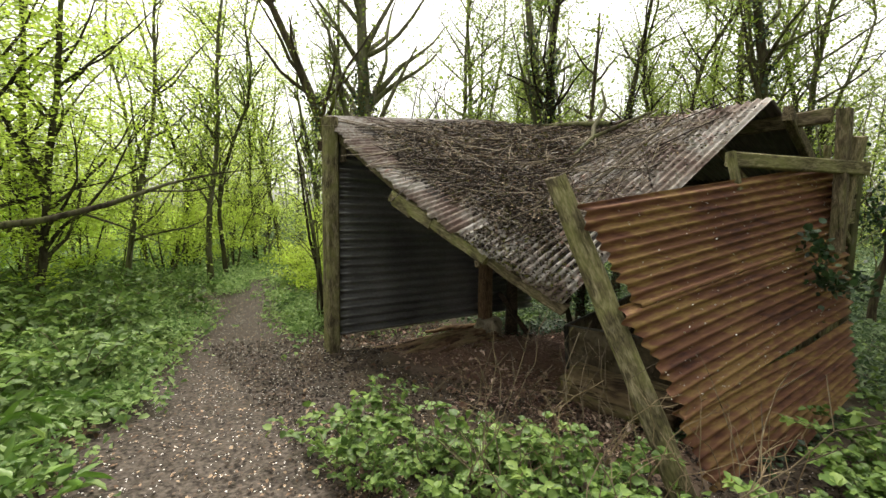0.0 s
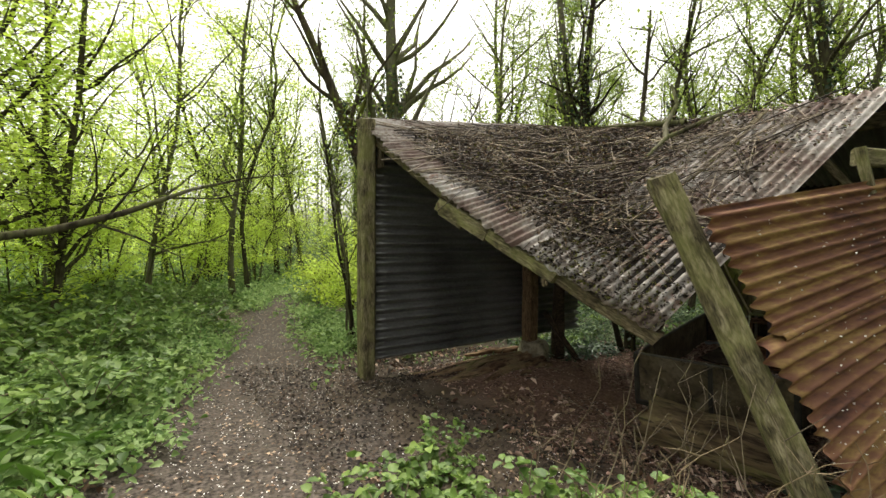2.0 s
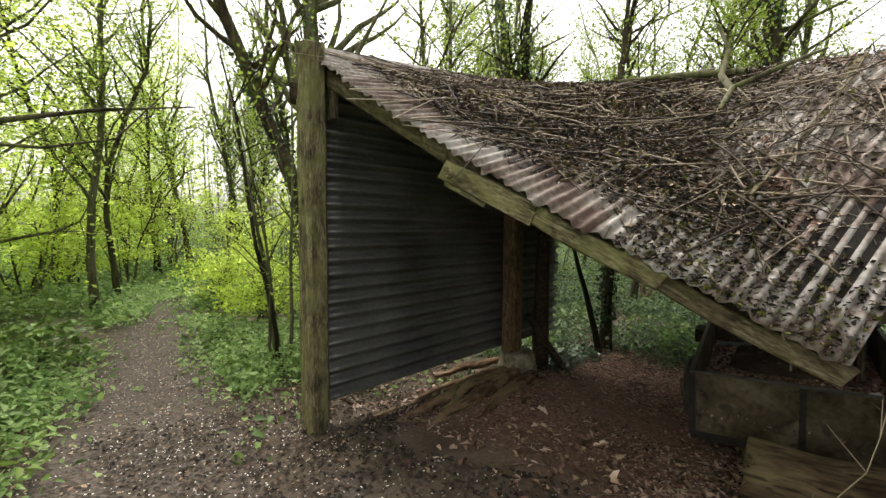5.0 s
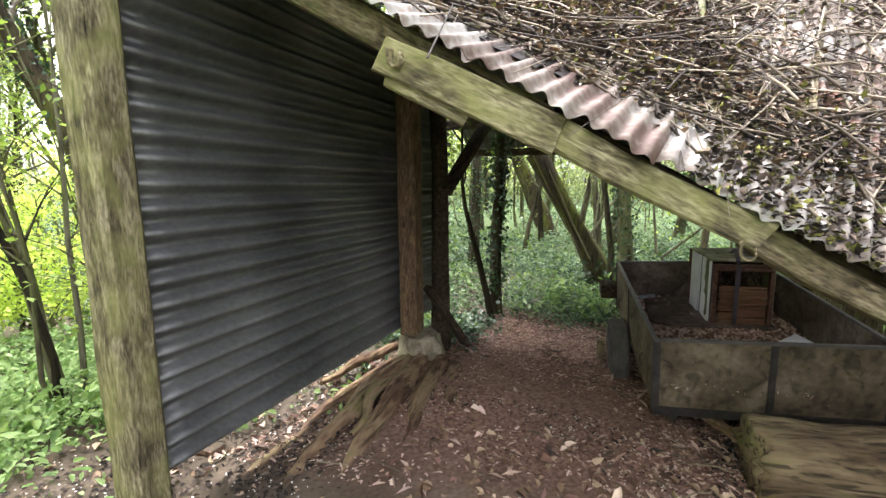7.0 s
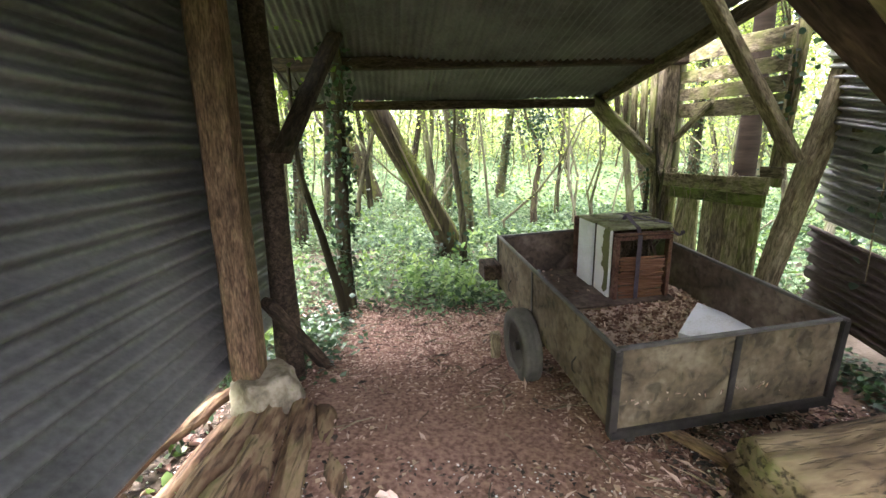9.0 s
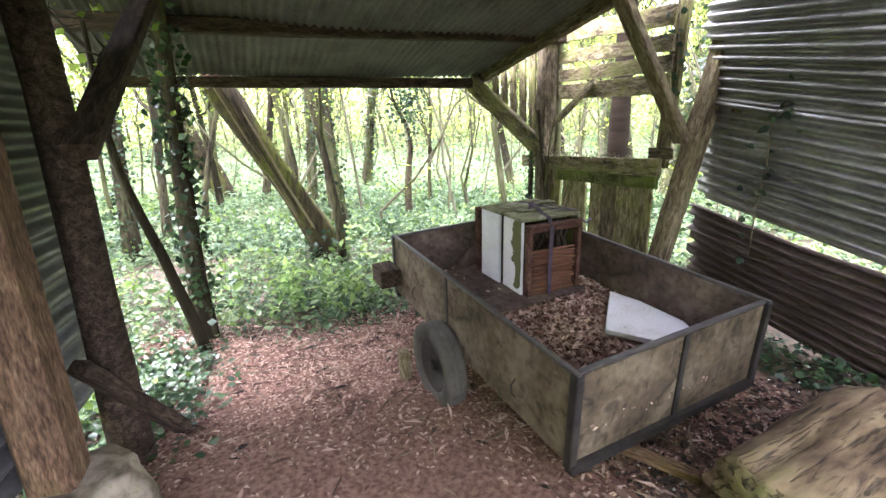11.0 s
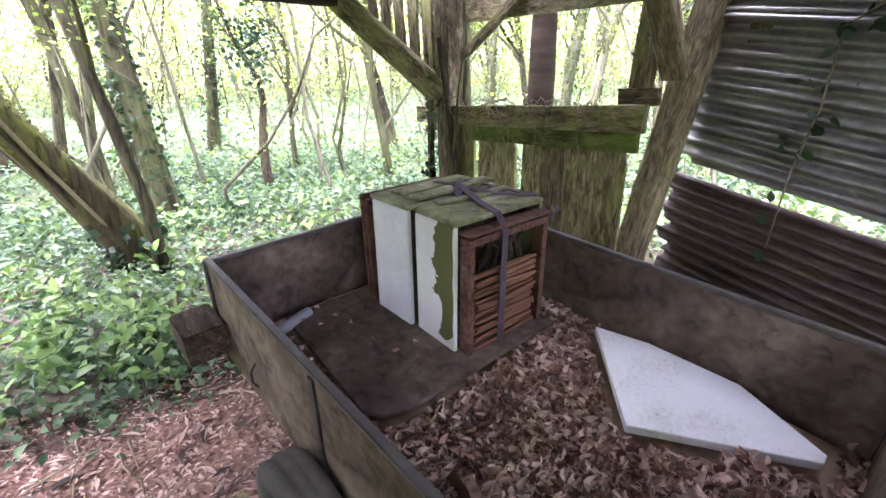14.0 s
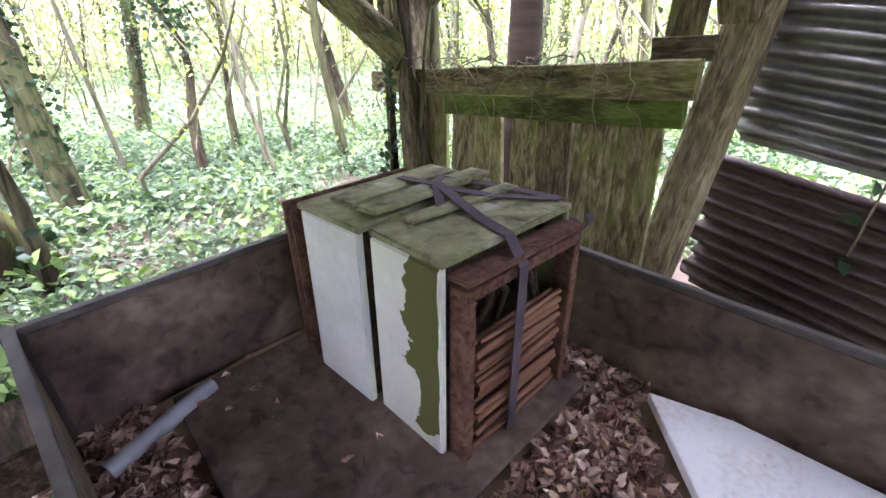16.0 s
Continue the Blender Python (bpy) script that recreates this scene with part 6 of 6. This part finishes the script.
ivy_strand([on_wall(4.86, 1.42, 0.05), on_wall(5.0, 1.32, 0.05), on_wall(5.03, 1.0, 0.05), on_wall(5.10, 0.7, 0.05), on_wall(5.15, 0.3, 0.05)], 34, 1, "thin ivy trailing down the inside of the iron wall", 0.05, 0.06)
ivy_strand([on_wall(4.75, 1.55, -0.13), on_wall(4.82, 1.3, -0.14), on_wall(4.85, 1.1, -0.15), on_wall(5.2, 0.95, -0.17), on_wall(5.6, 1.0, -0.2)], 220, 2, "ivy climbing over the rusty wall", 0.055, 0.062)
ivy_strand([(7.52, 1.74, -0.5), (7.50, 1.72, 0.2), (7.48, 1.70, 0.7), (7.46, 1.70, 1.15)], 130, 3, "ivy on the fence end by the back post", 0.05, 0.055)
ivy_strand([(5.72, 1.46, 1.2), (5.72, 1.45, 1.6), (5.74, 1.47, 2.1)], 60, 4, "ivy on the upright plank", 0.05, 0.05)
ivy_strand([(5.7, 1.0, 2.3), (6.1, 0.9, 1.9), (6.0, 0.7, 1.2), (5.9, 0.6, 0.2)], 160, 5, "ivy hanging behind the collapsed end", 0.14, 0.06)


def ivy_ground(r):
    if r.uniform() < 0.5:
        x, y = r.uniform(3.6, 5.9), r.uniform(1.05, 1.85)
        if y > 1.55 and 4.2 < x:
            return None
    else:
        x, y = 6.1 + r.normal() * 0.4, 5.35 + r.normal() * 0.2
    return Vector((x, y, ground_z(x, y) + r.uniform(0.01, 0.09)))


litter("ground_ivy", ivy_ground, 2600, 0.05, M_IVY, "dark ivy leaves creeping over the ground", "ivy", 79, 0.7, 0.9, 0.08, True)
# dead vine stems over the fence rails
r = rnd(88)
for i in range(18):
    x0 = r.uniform(5.8, 7.4)
    h = Heap()
    way, drop = r.uniform(-0.5, 0.5), r.uniform(0.05, 0.45)
    pts = [Vector((x0 + way * q + 0.07 * noise.noise(Vector((q * 5, i, 2))), 1.69 + 0.02 * noise.noise(Vector((i, q * 6, 4))), 0.94 + 0.05 * noise.noise(Vector((q * 7, i * 2.0, 8))) - drop * q ** 2)) for q in np.linspace(0, 1, 12)]
    h.add(*tube(pts, [0.0042 - 0.0002 * q for q in range(12)], 5))
    tagged(new("vine_stem", h.mesh("vine_stem", M_TWIG)), "dry vine stem hanging over the fence rail", "stem", group="vine stems")


# ---- litter on roof, path and floor ----
def roof_spot(r):
    u, v = r.uniform(0.0, 1.0), r.uniform(0.03, 0.99)
    k = noise.noise(Vector((u * 3, v * 6, 4))) * 0.35
    edge = min(u + 0.10 * v, 1.05 - 0.25 * max(0, v - 0.55) * 2 - u * 0.6)
    thin = min(1, max(0, (v - 0.5 + k * 0.6) * 4)) * min(1, max(0, (u - 0.25) * 3))
    if r.uniform() > (1 - 0.75 * thin) * min(1, max(0, (u - 0.15 + 0.10 * v) * 7)) * min(1, max(0.05, (1.04 - v + k) * 3)) * min(1, max(0, (v - 0.10 + 0.3 * k) * 8 + 0.3 * u)):
        return None
    return front_roof(u, v) + Vector((0, 0, r.uniform(0.004, 0.035)))


litter("roof_leaves", roof_spot, 15500, 0.04, M_ROOFLITTER, "dark rotten leaves lying on the roof iron", "leaves", 71, 0.85, 0.6, 0.12)
litter("roof_dry_leaves", roof_spot, 5200, 0.038, M_DEADLEAF, "dry brown leaves lying on the roof iron", "leaves", 75, 0.8, 0.6, 0.18)
litter("roof_petals", roof_spot, 2600, 0.015, M_PETAL, "white petals scattered on the roof", "petals", 72, 0.8, 0.8)
def low_edge(r):
    u, v = r.uniform(0.0, 0.3) ** 1.3, r.uniform(0.72, 1.0)
    return front_roof(u, v) + Vector((0, 0, 0.012))


litter("edge_moss", low_edge, 700, 0.03, M_MOSS, "moss on the lowest roof edge", "moss", 77, 0.4, 0.5)
litter("edge_leaves", low_edge, 1500, 0.035, M_DARKLITTER, "rotten leaves along the lowest roof edge", "leaves", 78, 0.6, 0.6)
litter("roof_moss", roof_spot, 1500, 0.035, M_MOSS, "yellow-green moss tufts on the roof", "moss", 73, 0.3, 0.5)


def rust_spot(r):
    x, hh = r.uniform(2.7, 5.5), r.uniform(0.62, 1.98)
    return right_wall(x, hh) + Vector((0, -0.02, 0.005))


litter("wall_petals", rust_spot, 260, 0.014, M_PETAL, "white petals stuck to the rusty wall", "petals", 76, 0.2, 0.8)


def twigs(name, place, count, lo, hi, seed, label, material=None, rad=0.003):
    r = rnd(seed)
    h = Heap()
    n = 0
    while n < count:
        p = place(r)
        if p is None:
            continue
        n += 1
        g, ln = r.uniform(0, 6.3), r.uniform(lo, hi)
        d = Vector((math.cos(g), math.sin(g), r.normal() * 0.12))
        q = p + d * ln
        mid = p.lerp(q, 0.5) + Vector((r.normal(), r.normal(), abs(r.normal()) * 0.5)) * ln * 0.07
        k = rad * r.uniform(0.6, 1.6)
        h.add(*tube([p, mid, q], [k, k * 0.85, k * 0.4], 4))
    return tagged(new(name, h.mesh(name, material or M_TWIG)), label, "twigs", kind="stuff")


def on_roof_twigs():
    r = rnd(74)
    h = Heap()
    n = 0
    while n < 1300:
        u, v = r.uniform(0.12, 0.98), r.uniform(0.06, 0.9)
        g, ln = r.uniform(0, 6.3), 0.07 + 0.6 * r.uniform(0, 1) ** 2.2
        du, dv = ln * math.cos(g) / 2.6, ln * math.sin(g) / 3.9
        a, b, c = (front_roof(u + du * s, v + dv * s) + Vector((0, 0, 0.02 + 0.03 * abs(noise.noise(Vector((n, s, 1))))) ) for s in (-1, 0, 1))
        k = 0.0015 + 0.006 * r.uniform(0, 1) ** 1.6
        h.add(*tube([a, b + Vector((r.normal() * 0.02, r.normal() * 0.02, 0.012)), c], [k, k * 0.9, k * 0.5], 4))
        n += 1
    return tagged(new("roof_twigs", h.mesh("roof_twigs", M_ROOFTWIG)), "tangle of dead twigs on the roof", "twigs", kind="stuff")


on_roof_twigs()


def roof_mould():
    """The thin dark mat of rotted leaves that clings to the iron."""
    nu, nv = 60, 110
    vs, keep = [], []
    for i in range(nu + 1):
        for j in range(nv + 1):
            u, v = i / nu, j / nv
            k = noise.noise(Vector((u * 5, v * 9, 4))) + 0.5 * noise.noise(Vector((u * 14, v * 24, 2)))
            d = min(u - 0.17 + 0.10 * v, 0.5 * (1.0 - u) + 0.12, v - 0.13 + 0.2 * u * (1 - v), 0.97 - v, 0.16 - 0.32 * min(1, max(0, (v - 0.45) * 3.5)) * min(1, max(0, (u - 0.2) * 3))) + 0.08 * k
            vs.append(tuple(front_roof(u, v) + Vector((0, 0, 0.004 + 0.012 * min(1, max(0, d * 6)) + 0.005 * k))))
            keep.append(d > 0)
    fs = []
    for i in range(nu):
        for j in range(nv):
            q = (i * (nv + 1) + j, (i + 1) * (nv + 1) + j, (i + 1) * (nv + 1) + j + 1, i * (nv + 1) + j + 1)
            if all(keep[c] for c in q):
                fs.append(q)
    return tagged(new("roof_mould", np_mesh("roof_mould", vs, fs, M_DARKLITTER, True)), "dark mat of rotted leaves on the roof iron", "leaves", kind="stuff")


roof_mould()


def floor_spot(r):
    x, y = r.uniform(1.7, 7.3), r.uniform(1.7, 5.6)
    earth = min(1, max(0, (6.0 - x) / 1.3)) * min(1, max(0, (y - 2.9) / 0.7)) * min(1, max(0, (5.6 - y) / 0.4))
    if x < 2.9 + 0.6 * noise.noise(Vector((x * 2, y * 2, 3))) or r.uniform() < earth * (0.88 + 0.4 * noise.noise(Vector((x * 1.5, y * 1.5, 6)))):
        return None
    return Vector((x, y, ground_z(x, y) + r.uniform(0.0, 0.018))) if shed_gap(x, y) < 0.15 else None


def path_spot(r):
    y = -1.0 + 13 * r.uniform(0, 1) ** 1.5
    x = r.uniform(-1.2, 4.2)
    g = min(path_gap(x, y), strip_gap(x, y))
    return Vector((x, y, ground_z(x, y) - 0.045 * max(0, 1 - g / 1.2) + r.uniform(0.006, 0.02))) if g < 1.15 else None


def door_spot(r):
    x, y = r.uniform(1.0, 4.6), r.uniform(0.4, 6.3)
    return Vector((x, y, ground_z(x, y) + r.uniform(0.004, 0.03))) if x < 2.9 + 0.5 * noise.noise(Vector((x, y, 0))) or y < 3.0 or y > 5.0 else None


litter("bark_chips", floor_spot, 26000, 0.032, M_CHIP, "red-brown bark chips and leaf scraps on the shed floor", "mulch", 81, 0.8, 0.45, 0.15)
litter("threshold_mould", door_spot, 13000, 0.04, M_DARKLITTER, "dark rotten leaf scraps round the shed's mouth", "leaves", 89, 0.75, 0.6, 0.2)
litter("threshold_petals", door_spot, 2200, 0.014, M_PETAL, "white petals round the shed's mouth", "petals", 90, 0.85, 0.8)
def mouth_spot(r):
    x, y = 3.3 + r.normal() * 0.5, r.uniform(1.6, 4.6)
    if r.uniform() < 0.4:
        x, y = r.uniform(2.4, 4.8), r.uniform(5.5, 6.5)
    return Vector((x, y, ground_z(x, y) + r.uniform(0.004, 0.03))) if x > 2.3 else None


litter("threshold_leaves", mouth_spot, 420, 0.06, M_DEADLEAF, "dry brown leaves round the shed's mouth", "leaves", 82, 0.6, 0.6, 0.3, True)

def bank_spot(r):
    x, y = r.uniform(-2.0, 1.4), r.uniform(1.5, 11)
    return Vector((x, y, ground_z(x, y) + r.uniform(0.005, 0.04))) if path_gap(x, y) > 0.7 else None


litter("bank_leaves", bank_spot, 7000, 0.055, M_DEADLEAF, "brown dead leaves between the herbs", "leaves", 97, 0.6, 0.6, 0.25)
litter("path_leaves", path_spot, 16000, 0.032, M_DARKLITTER, "dark trodden leaf scraps on the path", "leaves", 83, 0.85, 0.6, 0.1)
litter("path_scraps", path_spot, 5000, 0.035, M_DEADLEAF, "brown leaf scraps on the path", "leaves", 85, 0.85, 0.6, 0.12)
litter("path_petals", path_spot, 7500, 0.014, M_PETAL, "white petals fallen on the path", "petals", 84, 0.9, 0.8)
litter("bark_strips", floor_spot, 2200, 0.10, M_CHIP, "long strips of bark on the shed floor", "bark", 87, 0.85, 0.2, 0.1)
twigs("floor_twigs", floor_spot, 900, 0.05, 0.3, 86, "broken twigs on the shed floor", None, 0.004)
litter("bark_slabs", floor_spot, 260, 0.12, M_DARKLITTER, "dark slabs of bark on the shed floor", "bark", 98, 0.9, 0.3, 0.08)

# ---- small loose things by the trailer ----
z = ground_z(5.58, 3.68)
timber("wheel_chock", (5.58, 3.68, z - 0.02), (5.60, 3.68, z + 0.20), 0.10, 0.07, M_TANWOOD, label="pale timber offcut set behind the trailer wheel", category="block", seed=91)
r = rnd(92)
vs, fs = blades([(0, 0, 0)], 0.15, r, 0.8, 0.8, 0.3, True)
ob = new("curled_leaf", np_mesh("curled_leaf", vs, fs, M_DEADLEAF))
ob.matrix_basis = CART @ pose(-0.17, 0.42, FILL + 0.035, 12, -10, 40)
tagged(ob, "large curled brown leaf on the trailer's litter", "leaf")
scrap = tagged(new("plastic_scrap", finish("plastic_scrap", prism([(0, 0), (0.13, 0.01), (0.15, 0.035), (0.07, 0.05), (0.01, 0.03)], 0.006), M_WHITEPAINT)), "torn white plastic scrap on dead leaves", "scrap")
scrap.matrix_basis = CART @ pose(-0.36, 0.46, FILL + 0.045, 8, 12, 28)


def foam_spot(r):
    x, y = r.uniform(-0.85, -0.15), r.uniform(-0.58, -0.2)
    return in_cart(x, y, FILL + 0.048) if y < -0.26 - 0.6 * abs(x + 0.43) else None


litter("foam_scraps", foam_spot, 26, 0.03, M_DARKLITTER, "dark leaf scraps on the white foam board", "leaves", 94, 0.9, 0.45)


litter("door_leaves", mouth_spot, 160, 0.08, M_CARTLEAF, "large dry leaves strewn by the shed's mouth", "leaves", 95, 0.65, 0.6, 0.3, True)

# bare arching bramble canes before the rusty wall
r = rnd(96)
for i in range(38):
    if i < 22:
        x, y = 2.3 + r.normal() * 0.28, 1.65 + r.normal() * 0.33
    else:
        x, y = 2.95 + r.normal() * 0.3, 0.95 + r.normal() * 0.18
    z, hh, g, out = ground_z(x, y), r.uniform(0.35, 1.0), r.uniform(0, 6.3), r.uniform(0.1, 0.5)
    pts = [Vector((x + out * s0 ** 1.6 * math.cos(g) + 0.06 * noise.noise(Vector((i, s0 * 4, 2))), y + out * s0 ** 1.6 * math.sin(g) + 0.06 * noise.noise(Vector((s0 * 4, i, 9))), z - 0.03 + hh * (s0 - 0.25 * s0 ** 3))) for s0 in np.linspace(0, 1, 8)]
    h = Heap()
    h.add(*tube(pts, [0.0045 * (1 - 0.09 * q) for q in range(8)], 5))
    for q in range(int(r.integers(1, 4))):
        k = int(r.integers(3, 7))
        e = Vector((r.normal(), r.normal(), abs(r.normal()))).normalized() * r.uniform(0.08, 0.22)
        h.add(*tube([pts[k], pts[k] + e * 0.5 + Vector((0, 0, 0.01)), pts[k] + e], [0.0025, 0.002, 0.001], 4))
    tagged(new("bramble_cane", h.mesh("bramble_cane", M_CANE)), "bare tan bramble cane arching from the undergrowth", "cane", group="bare canes by the rusty wall")
